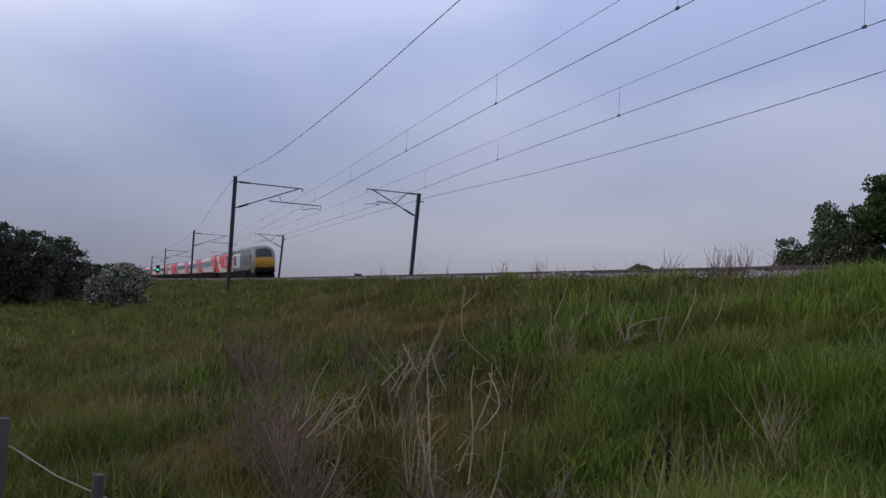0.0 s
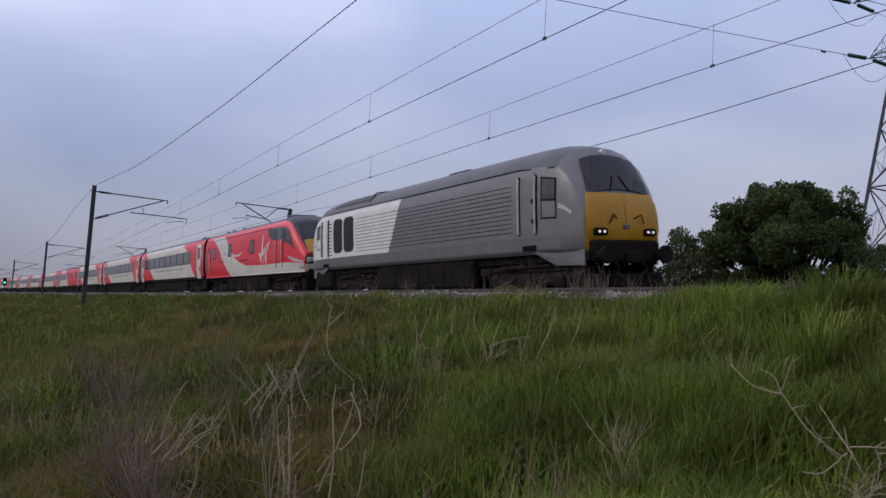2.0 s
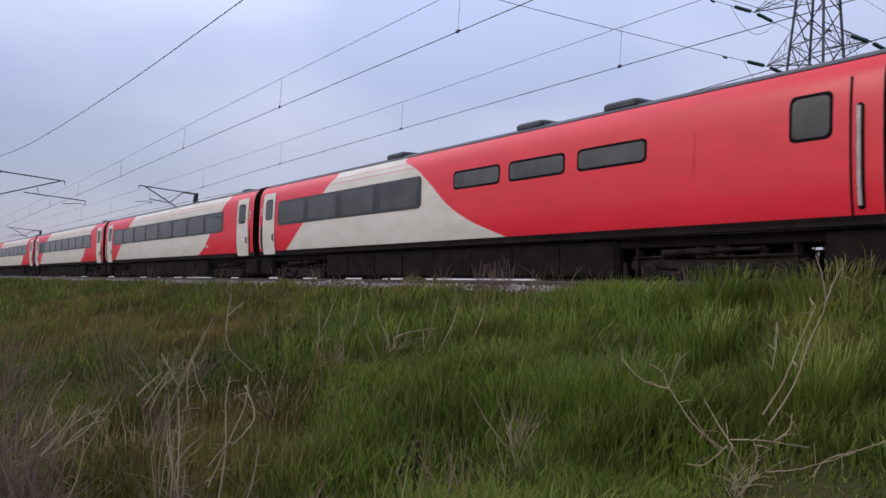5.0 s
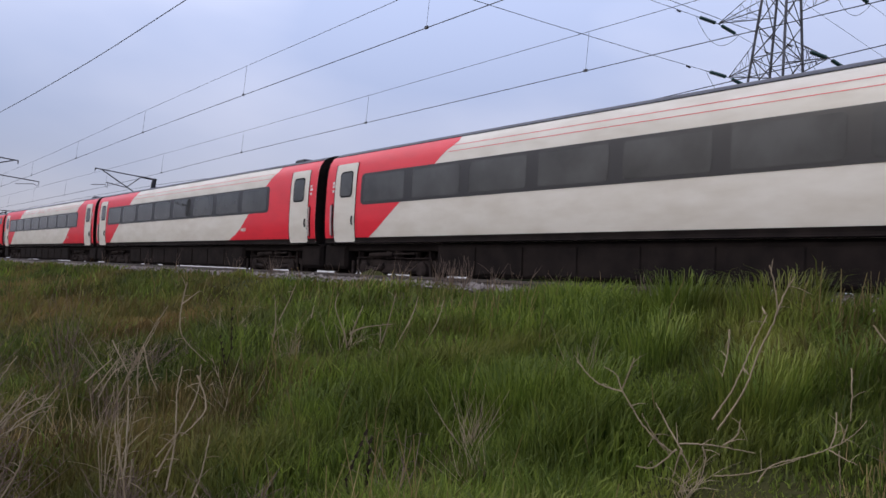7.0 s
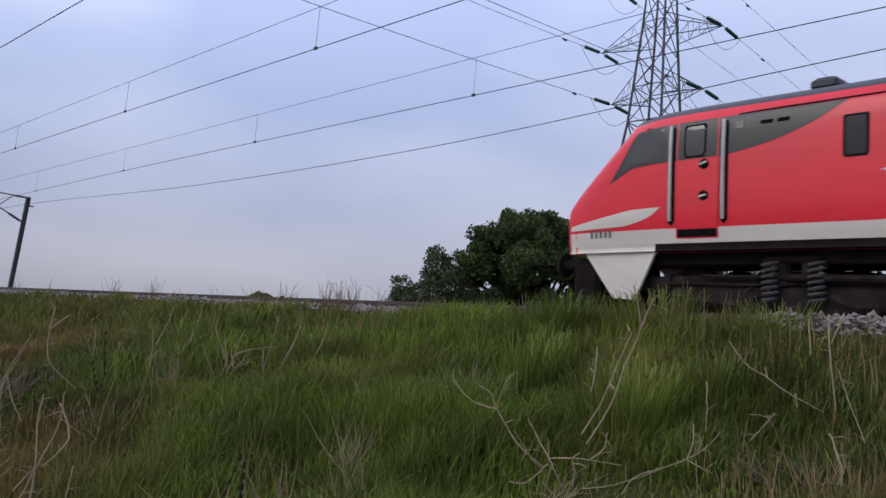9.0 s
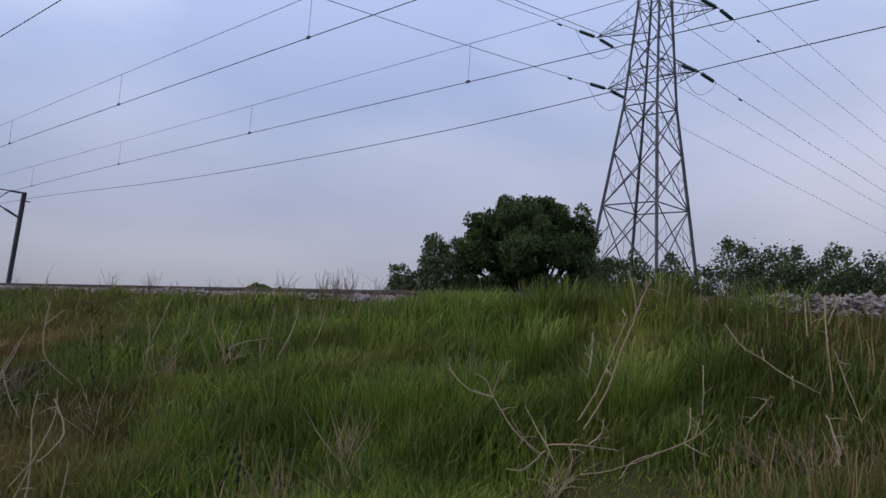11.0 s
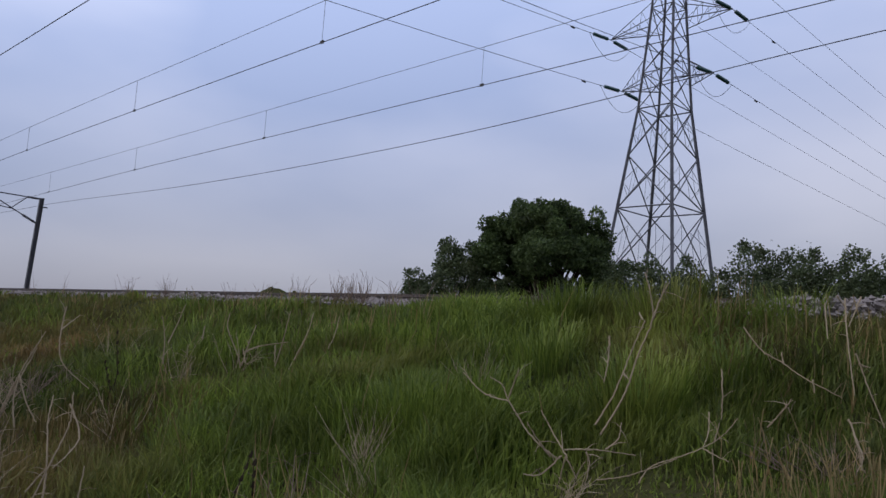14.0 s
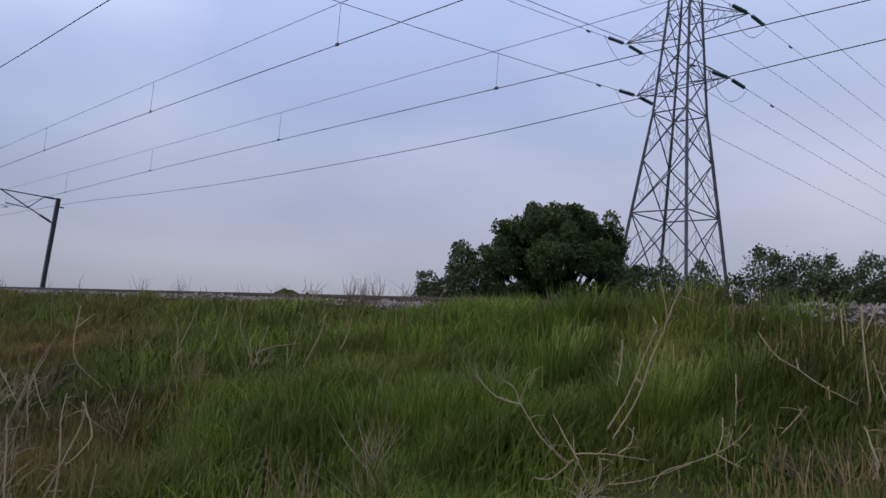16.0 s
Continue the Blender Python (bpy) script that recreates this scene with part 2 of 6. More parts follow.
class Build:
    def __init__(self):
        self.v, self.f = [], []

    def add(self, v, f):
        n = len(self.v)
        self.v.extend(v)
        self.f.extend(tuple(i + n for i in q) for q in f)
        return self

    def box(self, x0, x1, y0, y1, z0, z1, bev=0.0):
        if bev:
            b = bev
            ring = [(x0 + b, y0), (x1 - b, y0), (x1, y0 + b), (x1, y1 - b), (x1 - b, y1), (x0 + b, y1), (x0, y1 - b), (x0, y0 + b)]
            lv = [(z0, b), (z0 + b, 0), (z1 - b, 0), (z1, b)]
            cx, cy = (x0 + x1) / 2, (y0 + y1) / 2
            v, f = [], []
            for z, inn in lv:
                for x, y in ring:
                    v.append((x - inn * (1 if x > cx else -1), y - inn * (1 if y > cy else -1), z))
            for k in range(3):
                for i in range(8):
                    j = (i + 1) % 8
                    f.append((k * 8 + i, k * 8 + j, k * 8 + 8 + j, k * 8 + 8 + i))
            f += [tuple(range(7, -1, -1)), tuple(range(24, 32))]
            return self.add(v, f)
        v = [(x, y, z) for z in (z0, z1) for x, y in ((x0, y0), (x1, y0), (x1, y1), (x0, y1))]
        return self.add(v, [(3, 2, 1, 0), (4, 5, 6, 7), (0, 1, 5, 4), (1, 2, 6, 5), (2, 3, 7, 6), (3, 0, 4, 7)])

    def tube(self, pts, radii, n=6, cap=True):
        pts = [Vector(p) for p in pts]
        if not isinstance(radii, (list, tuple)):
            radii = [radii] * len(pts)
        v, f = [], []
        t0 = (pts[1] - pts[0]).normalized()
        up = Vector((0, 0, 1)) if abs(t0.z) < 0.9 else Vector((1, 0, 0))
        a = t0.cross(up).normalized()
        for i, p in enumerate(pts):
            t = (pts[min(i + 1, len(pts) - 1)] - pts[max(i - 1, 0)]).normalized()
            a = (a - t * a.dot(t)).normalized()
            b = t.cross(a)
            for k in range(n):
                w = 2 * math.pi * k / n
                v.append(tuple(p + (a * math.cos(w) + b * math.sin(w)) * radii[i]))
        for i in range(len(pts) - 1):
            for k in range(n):
                j = (k + 1) % n
                f.append((i * n + k, i * n + j, i * n + n + j, i * n + n + k))
        if cap:
            f += [tuple(range(n - 1, -1, -1)), tuple(range((len(pts) - 1) * n, len(pts) * n))]
        return self.add(v, f)

    def angle_bar(self, p, q, w):
        """A square bar between two points."""
        return self.tube([p, q], w * 0.7, 4)

    def grid(self, rows):
        n = len(rows[0])
        v = [tuple(p) for r in rows for p in r]
        f = [(i * n + k, i * n + k + 1, i * n + n + k + 1, i * n + n + k) for i in range(len(rows) - 1) for k in range(n - 1)]
        return self.add(v, f)

    def mesh(self, name, mat, smooth=False):
        me = bpy.data.meshes.new(name)
        me.from_pydata(self.v, [], self.f)
        me.materials.append(mat)
        if smooth:
            me.polygons.foreach_set("use_smooth", [True] * len(me.polygons))
        me.update()
        return me

    def ob(self, name, mat, parent=None, label="", smooth=False):
        o = new(name, self.mesh(name, mat, smooth))
        if parent is not None:
            o.parent = parent
        if label:
            tagged(o, label)
        return o


def part(name, b, mat, parent, label="", smooth=False):
    return b.ob(name, mat, parent, label, smooth)


def from_arrays(name, verts, tris, mat):
    me = bpy.data.meshes.new(name)
    nv, nf = len(verts), len(tris)
    me.vertices.add(nv)
    me.vertices.foreach_set("co", np.asarray(verts, np.float32).ravel())
    me.loops.add(nf * 3)
    me.loops.foreach_set("vertex_index", np.asarray(tris, np.int32).ravel())
    me.polygons.add(nf)
    me.polygons.foreach_set("loop_start", np.arange(0, nf * 3, 3, dtype=np.int32))
    me.materials.append(mat)
    me.update(calc_edges=True)
    me.validate()
    return me


def empty(name, m, label, category, group="", kind=""):
    o = new(name)
    o.matrix_basis = m
    return tagged(o, label, category, group, kind)

# ---- ground and track ----


def spaced(a, b, fine0, fine1, fine, grow=1.18):
    xs = list(np.arange(fine0, fine1, fine))
    st, x = fine, fine0
    while x > a:
        st *= grow
        x -= st
        xs.insert(0, x)
    st, x = fine, xs[-1]
    while x < b:
        st *= grow
        x += st
        xs.append(x)
    return xs


def build_ground():
    b = Build()
    ss = spaced(-2400, 2400, -30, 8, 0.45)
    ds = spaced(-1800, 1800, -14, 6, 0.4, 1.2)
    b.grid([[(lambda p: (p[0], p[1], ground_z(p[0], p[1])))(arc(s, d)) for d in ds] for s in ss])
    tagged(b.ob("ground", SOIL, smooth=True), "rough grassy railway embankment and low fields beside it", "ground", kind="structure")


def build_track():
    """Ballast bed, rails and sleepers of the two canted lines."""
    ss = spaced(-800, 700, -60, 30, 1.0, 1.15)
    tilt = math.tan(radians(CANT))
    bed = Build()
    section = [(-6.0, -0.52), (-5.55, -0.30), (-5.2, -0.22), (-4.7, -0.2), (-2.2, -0.12), (-1.4, -0.22), (1.5, -0.1), (2.3, -0.14), (3.1, -0.42), (3.5, -0.6)]
    bed.grid([[arc(s, d, z + (0.03 * noise.noise((s * 1.5, d * 1.5, 0)))) for d, z in section] for s in ss])
    bed_ob = tagged(bed.ob("ballast_bed", STONE, smooth=False), "grey-brown stone ballast bed under two tracks", "ballast", kind="structure")
    for dc in (0.0, -3.62):
        for side in (-0.75, 0.75):
            r = Build()
            shape = [(-0.07, -0.16), (-0.02, -0.13), (-0.02, -0.04), (-0.036, -0.03), (-0.036, 0.0), (0.036, 0.0), (0.036, -0.03), (0.02, -0.04), (0.02, -0.13), (0.07, -0.16)]
            r.grid([[arc(s, dc + side + y, z + side * tilt) for y, z in shape] for s in ss])
            tagged(r.ob("rail", RAIL), "worn steel running rail on concrete sleepers", "rail", kind="structure")
        sl = Build()
        for i in range(-130, 40):
            s = i * 0.65
            x, y, _ = arc(s, dc)
            o = len(sl.v)
            sl.box(-0.13, 0.13, -1.25, 1.25, -0.3, -0.165, 0.02)
            m = pose(x, y, 0, CANT, 0, -math.degrees(s / R))
            for k in range(o, len(sl.v)):
                sl.v[k] = tuple(m @ Vector(sl.v[k]))
        tagged(sl.ob("sleepers", CONCRETE), "concrete sleepers half sunk in the ballast", "sleepers", kind="stuff")
    # loose stones on the near shoulder
    rng = np.random.default_rng(5)
    st = Build()
    oct_f = [(0, 2, 4), (2, 1, 4), (1, 3, 4), (3, 0, 4), (2, 0, 5), (1, 2, 5), (3, 1, 5), (0, 3, 5)]
    for _ in range(9000):
        s = rng.uniform(-34, 5) if rng.random() < 0.8 else rng.uniform(-75, -34)
        d = -6.1 + abs(rng.normal(0, 0.75))
        if d > -3:
            continue
        z = float(np.interp(d, [p[0] for p in section], [p[1] for p in section]))
        x, y, _ = arc(s, d)
        r = rng.uniform(0.022, 0.055)
        c = np.array([x, y, z + r * 0.4])
        v = [c + np.array(a) * r * rng.uniform(0.6, 1.25, 3) + rng.normal(0, r * 0.18, 3) for a in ((-1, 0, 0), (1, 0, 0), (0, -1, 0), (0, 1, 0), (0, 0, 0.8), (0, 0, -0.8))]
        st.add([tuple(p) for p in v], oct_f)
    # higher heaps of fresh stone tipped on the near shoulder
    for s0, half, top, count in ((-1.9, 2.1, 0.21, 3000), (-8.9, 1.2, 0.10, 500), (-13.5, 1.5, 0.14, 700), (-21, 3.0, 0.12, 600)):
        for _ in range(count):
            s, d = s0 + rng.normal(0, half * 0.55), rng.normal(-5.75, 0.22)
            pile = top * math.exp(-((s - s0) / half) ** 4) * math.exp(-((d + 5.75) / 0.42) ** 2)
            x, y, _z = arc(s, d)
            r = rng.uniform(0.018, 0.046)
            c = np.array([x, y, -0.36 + pile * rng.uniform(0.2, 1.0) + r * 0.4])
            v = [c + np.array(a) * r * rng.uniform(0.6, 1.25, 3) + rng.normal(0, r * 0.18, 3) for a in ((-1, 0, 0), (1, 0, 0), (0, -1, 0), (0, 1, 0), (0, 0, 0.8), (0, 0, -0.8))]
            st.add([tuple(p) for p in v], oct_f)
    tagged(st.ob("ballast_stones", STONE), "loose broken grey and brown ballast stones", "stones", kind="stuff")


# ---- overhead line ----


def build_mast(x, y, toward, top, kind):
    """A steel upright with its cantilever; toward: +1 when the arm reaches to +y."""
    gz = ground_z(x, y)
    e = empty("overhead_line_mast", pose(x, y, gz - 0.1), "dark galvanised steel overhead line mast with a cantilever arm", "mast", "masts along the line")
    h = top - gz + 0.1
    rake = -toward * 0.045 if kind == "far" else 0.0
    u = toward
    b = Build()
    for y0, y1, x0, x1 in ((-0.11, -0.09, -0.1, 0.1), (0.09, 0.11, -0.1, 0.1), (-0.09, 0.09, -0.012, 0.012)):
        v = [(xx, yy + rake * zz, zz) for zz in (0, h) for xx, yy in ((x0, y0), (x1, y0), (x1, y1), (x0, y1))]
        b.add(v, [(3, 2, 1, 0), (4, 5, 6, 7), (0, 1, 5, 4), (1, 2, 6, 5), (2, 3, 7, 6), (3, 0, 4, 7)])
    part("upright", b, STEEL, e)
    part("footing", Build().box(-0.35, 0.35, -0.35, 0.35, -0.3, 0.22, 0.03), CONCRETE, e, "concrete footing")

    def pt(out, down):
        return (0, u * out + rake * h, h - down)

    if kind == "near":
        part("top_tube", Build().tube([pt(0.1, 0.33), pt(4.0, 0.40)], 0.035), STEEL, e)
        part("top_insulator", Build().tube([pt(0.25, 0.33), pt(0.85, 0.345)], 0.06, 8), STEEL, e)
        part("strut", Build().tube([pt(0.1, 1.88), pt(3.75, 0.42)], 0.035), STEEL, e)
        part("strut_insulator", Build().tube([pt(0.25, 1.82), pt(0.85, 1.58)], 0.065, 8), STEEL, e)
        part("registration_arm", Build().tube([pt(2.0, 1.3), pt(5.15, 1.34)], 0.03), STEEL, e)
        part("link", Build().tube([pt(2.5, 1.31), pt(2.75, 1.28), pt(2.62, 0.98)], 0.02), STEEL, e)
        part("steady_arm", Build().tube([pt(5.15, 1.34), pt(5.12, 1.62), pt(4.9, 1.5), pt(4.0, 1.66)], 0.018), STEEL, e)
        part("wire_clamp", Build().tube([pt(3.98, 0.40), pt(3.98, 0.58)], 0.025), STEEL, e)
    else:
        part("top_tube", Build().tube([pt(-0.05, 0.06), pt(3.4, 0.02)], 0.035), STEEL, e)
        part("top_insulator", Build().tube([pt(0.2, 0.06), pt(0.75, 0.05)], 0.06, 8), STEEL, e)
        part("strut", Build().tube([pt(0.1, 1.5), pt(3.0, 0.05)], 0.035), STEEL, e)
        part("strut_insulator", Build().tube([pt(0.25, 1.42), pt(0.9, 1.1)], 0.065, 8), STEEL, e)
        part("brace", Build().tube([pt(0.75, 0.05), pt(1.55, 0.8)], 0.028), STEEL, e)
        part("registration_arm", Build().tube([pt(1.5, 0.82), pt(2.7, 0.72)], 0.028), STEEL, e)
        part("steady_arm", Build().tube([pt(2.6, 0.72), pt(2.6, 1.02), pt(2.75, 0.86), pt(3.5, 1.0)], 0.018), STEEL, e)
        part("wire_clamp", Build().tube([pt(3.38, 0.02), pt(3.38, 0.2)], 0.025), STEEL, e)
        part("feeder_bracket", Build().tube([pt(-0.1, 0.5), pt(-0.35, 0.5)], 0.04), STEEL, e)


def smooth_line(keys, n=12):
    """A hanging wire eased through its supports."""
    k = [Vector(p) for p in keys]
    out = []
    for i in range(len(k) - 1):
        a, p, q, c = k[max(i - 1, 0)], k[i], k[i + 1], k[min(i + 2, len(k) - 1)]
        h = q.x - p.x
        m0, m1 = (q - a) / max(q.x - a.x, 0.1) * h, (c - p) / max(c.x - p.x, 0.1) * h
        for j in range(n):
            t = j / n
            out.append((2 * t ** 3 - 3 * t * t + 1) * p + (t ** 3 - 2 * t * t + t) * m0 + (3 * t * t - 2 * t ** 3) * q + (t ** 3 - t * t) * m1)
    return out + [k[-1]]


def build_wires():
    far = [(-221, 6.9, 4.5), (-167, 10.3, 4.55), (-101, 11.55, 4.58), (-49.2, 12.45, 4.6), (-30, 12.75, 4.88), (-12.4, 12.95, 5.02), (4, 12.9, 5.05), (70, 12.0, 5.0)]
    near = [(-221, 3.4, 4.5), (-166, 6.0, 4.52), (-103.7, 8.7, 4.55), (-49.2, 8.8, 4.62), (-30, 9.2, 5.02), (-13.4, 9.27, 5.1), (4, 9.3, 5.15), (70, 8.4, 5.1)]
    for keys, label in ((far, "contact wire over the far track"), (near, "contact wire over the near track")):
        c = np.array(keys)
        e = empty("overhead_wire", Matrix.Identity(4), "thin dark catenary, droppers and " + label, "overhead wire", "wires over the line")
        part("contact_wire", Build().tube(smooth_line(c), 0.0095, 5), WIRE, e)
        up = [0.95, 0.95, 0.95, 1.0 if label.endswith("far track") else 0.78, 0.86, 0.9, 0.95, 1.0]
        mkeys = [(p[0], p[1], p[2] + h) for p, h in zip(c, up)]
        part("catenary_wire", Build().tube(smooth_line(mkeys), 0.0063, 5), WIRE, e)
        x0 = -12.4 if label.endswith("far track") else -13.4
        for i in range(-9, 3):
            x = x0 + i * 9.0
            lo, hi = np.array(smooth_line(c)), np.array(smooth_line(mkeys))
            y, z = float(np.interp(x, lo[:, 0], lo[:, 1])), float(np.interp(x, lo[:, 0], lo[:, 2]))
            z2 = float(np.interp(x, hi[:, 0], hi[:, 2]))
            part("dropper", Build().tube([(x, y, z), (x, y, z2)], 0.005, 4), WIRE, e)
            part("clip", Build().box(x - 0.05, x + 0.05, y - 0.015, y + 0.015, z - 0.02, z + 0.04), WIRE, e)
    for keys in ([(-221, -1, 5.3), (-166, 1.5, 5.35), (-103.7, 4.0, 5.4), (-49.2, 3.95, 5.45), (-37, 4.65, 5.16), (-24.7, 5.3, 5.27), (-16, 5.72, 5.57), (12, 6.2, 5.6), (60, 6.0, 5.7)],
                 [(-167, 13.3, 5.1), (-101, 14.5, 5.15), (-49.2, 15.4, 5.25), (-30, 15.5, 4.85), (-16.2, 15.5, 4.90), (-5, 15.5, 5.37), (6, 15.5, 5.7), (60, 15, 5.5)]):
        w = Build().tube(smooth_line(keys), 0.011, 5)
        tagged(w.ob("feeder_wire", WIRE), "thick dark feeder wire strung between the masts", "overhead wire", "wires over the line")


# ---- pylon ----


def build_pylon():
    px, py = -31.2, 51.2
    g = ground_z(px, py)
    e = empty("electricity_pylon", pose(px, py, g), "tall grey steel lattice electricity pylon with six arms", "pylon")
    zs = [g, 4.2, 9.5, 13.4, 16.9, 19.6, 22.0, 24.6, 27.0, 29.5, 33.0]
    wa = np.interp(zs, [g, 9.5, 16.9, 25, 29.5, 33], [3.5, 2.2, 1.37, 0.86, 0.7, 0.12])
    cor = ((-1, -1), (1, -1), (1, 1), (-1, 1))
    for sx, sy in cor:
        part("leg", Build().tube([(sx * a, sy * a, z - g) for a, z in zip(wa, zs)], [0.14] * 4 + [0.11] * 4 + [0.08] * 3, 4), PYLON, e)
    for k in range(len(zs) - 1):
        z0, z1, a0, a1 = zs[k] - g, zs[k + 1] - g, wa[k], wa[k + 1]
        for i in range(4):
            (ax, ay), (bx, by) = cor[i], cor[(i + 1) % 4]
            b = Build()
            w = 0.075 if k < 4 else 0.058
            p0, q0 = Vector((ax * a0, ay * a0, z0)), Vector((bx * a0, by * a0, z0))
            p1, q1 = Vector((ax * a1, ay * a1, z1)), Vector((bx * a1, by * a1, z1))
            if k == 0:
                mid = (p1 + q1) / 2
                b.angle_bar(p0, mid, w).angle_bar(q0, mid, w)
                b.angle_bar(p0.lerp(p1, 0.5), p0.lerp(mid, 0.5), 0.03).angle_bar(q0.lerp(q1, 0.5), q0.lerp(mid, 0.5), 0.03)
                b.angle_bar(p1, p0.lerp(mid, 0.5), 0.03).angle_bar(q1, q0.lerp(mid, 0.5), 0.03)
            else:
                b.angle_bar(p0, q1, w).angle_bar(q0, p1, w)
                if k < 4:
                    c = (p0 + q1 + q0 + p1) / 4
                    for u, v in ((p0, p1), (q0, q1)):
                        m = (u + v) / 2
                        b.angle_bar(m, u.lerp(c, 0.5), 0.028).angle_bar(m, v.lerp(c, 0.5), 0.028).angle_bar(u.lerp(c, 0.5), v.lerp(c, 0.5), 0.022)
            if k in (0, 1, 3, 4, 6, 8):
                b.angle_bar(p1, q1, w)
            part("bracing", b, PYLON, e)
    tips = []
    for z, ln in ((19.0, 3.75), (23.35, 5.0), (28.0, 3.6)):
        for sx in (-1, 1):
            b = Build()
            a0, a1 = float(np.interp(z - 0.2, zs, wa)), float(np.interp(z + 1.7, zs, wa))
            tip = Vector((sx * ln, 0, z - g))
            for sy in (-1, 1):
                lo, hi = Vector((sx * a0, sy * a0, z - g - 0.2)), Vector((sx * a1, sy * a1, z - g + 1.7))
                b.angle_bar(lo, tip, 0.06).angle_bar(hi, tip, 0.05)
                n = 4
                for i in range(1, n):
                    u, v = lo.lerp(tip, i / n), hi.lerp(tip, i / n)
                    b.angle_bar(u, v, 0.025).angle_bar(lo.lerp(tip, (i - 1) / n), v, 0.025)
            for i in range(1, 4):
                u, v = Vector((sx * a0, -a0, z - g - 0.2)).lerp(tip, i / 4), Vector((sx * a0, a0, z - g - 0.2)).lerp(tip, (i - 1) / 4)
                b.angle_bar(u, v, 0.025)
            part("cross_arm", b, PYLON, e)
            tips.append((px + sx * ln, py, z, sx))
    d1, d2 = Vector((-0.012, -1.0, -0.085)).normalized(), Vector((-0.035, 1.0, -0.012)).normalized()
    for x, y, z, sx in tips:
        t = Vector((x, y, z - 0.05))
        ends = []
        for d in (d1, d2):
            s = Build()
            a, c = t + d * 0.4, t + d * 2.3
            n = 16
            pts, rad = [], []
            for i in range(n + 1):
                pts.append(a.lerp(c, i / n))
                rad.append(0.15 if i % 2 else 0.055)
            s.tube(pts, rad, 8)
            s.tube([t, a], 0.03, 4).tube([c, c + d * 0.5], 0.03, 4)
            m = Matrix.Translation((-px, -py, -g))
            s.v = [tuple(m @ Vector(p)) for p in s.v]
            part("insulator", s, INSUL, e, "green glass disc insulator string")
            ends.append(c + d * 0.5)
        mid = (ends[0] + ends[1]) / 2 - Vector((0, 0, 1.7))
        loop = [ends[0] * (1 - u) ** 2 + mid * 2 * u * (1 - u) + ends[1] * u ** 2 + Vector((0, 0, -0.6 * math.sin(math.pi * u))) for u in np.linspace(0, 1, 13)]
        part("jumper", Build().tube([p - Vector((px, py, g)) for p in loop], 0.018, 4), WIRE, e)
        for end, d, reach, sag in ((ends[0], d1, 190, 4.2), (ends[1], d2, 400, 1.0)):
            far = end + Vector((d.x, d.y, 0)) * reach
            pts = [end.lerp(far, u) - Vector((0, 0, sag * 4 * u * (1 - u))) for u in np.linspace(0, 1, 25)]
            w = Build().tube(pts, 0.02, 4)
            w.add(*damper(pts[0].lerp(pts[1], 0.25)))
            tagged(w.ob("power_line", WIRE), "thin high-voltage conductor strung from the pylon", "power line", "lines from the pylon")


def damper(p):
    q = Build().box(p.x - 0.06, p.x + 0.06, p.y - 0.22, p.y + 0.22, p.z - 0.13, p.z - 0.03, 0.02)
    return q.v, q.f


# ---- vegetation ----


def leaf_mass(rng, blobs, n, size, droop=0.3):
    """Small bent leaves spread through the outer part of a number of lumps; returns vertices and triangles."""
    vol = np.array([b[3] * b[4] * b[5] for b in blobs]) ** 0.67
    pick = rng.choice(len(blobs), n, p=vol / vol.sum())
    bl = np.array(blobs)[pick]
    d = rng.normal(size=(n, 3))
    d /= np.linalg.norm(d, axis=1)[:, None]
    r = rng.uniform(0.35, 1.0, n) ** 0.5 * (1 + 0.10 * rng.normal(size=n))
    c = bl[:, :3] + d * bl[:, 3:6] * r[:, None]
    sz = size * rng.uniform(0.6, 1.4, n)
    a = rng.normal(size=(n, 3)) + d * 0.6
    a[:, 2] -= droop
    a /= np.linalg.norm(a, axis=1)[:, None]
    b = np.cross(a, rng.normal(size=(n, 3)))
    b /= np.linalg.norm(b, axis=1)[:, None] + 1e-9
    nn = np.cross(a, b)
    p0, p2 = c - a * sz[:, None] * 0.5, c + a * sz[:, None] * 0.5
    p1, p3 = c + b * sz[:, None] * 0.32 + nn * sz[:, None] * 0.1, c - b * sz[:, None] * 0.32 + nn * sz[:, None] * 0.1
    v = np.stack([p0, p1, p2, p3], 1).reshape(-1, 3)
    i = np.arange(n)[:, None] * 4
    f = np.concatenate([i + [0, 1, 2], i + [0, 2, 3]])
    return v, f


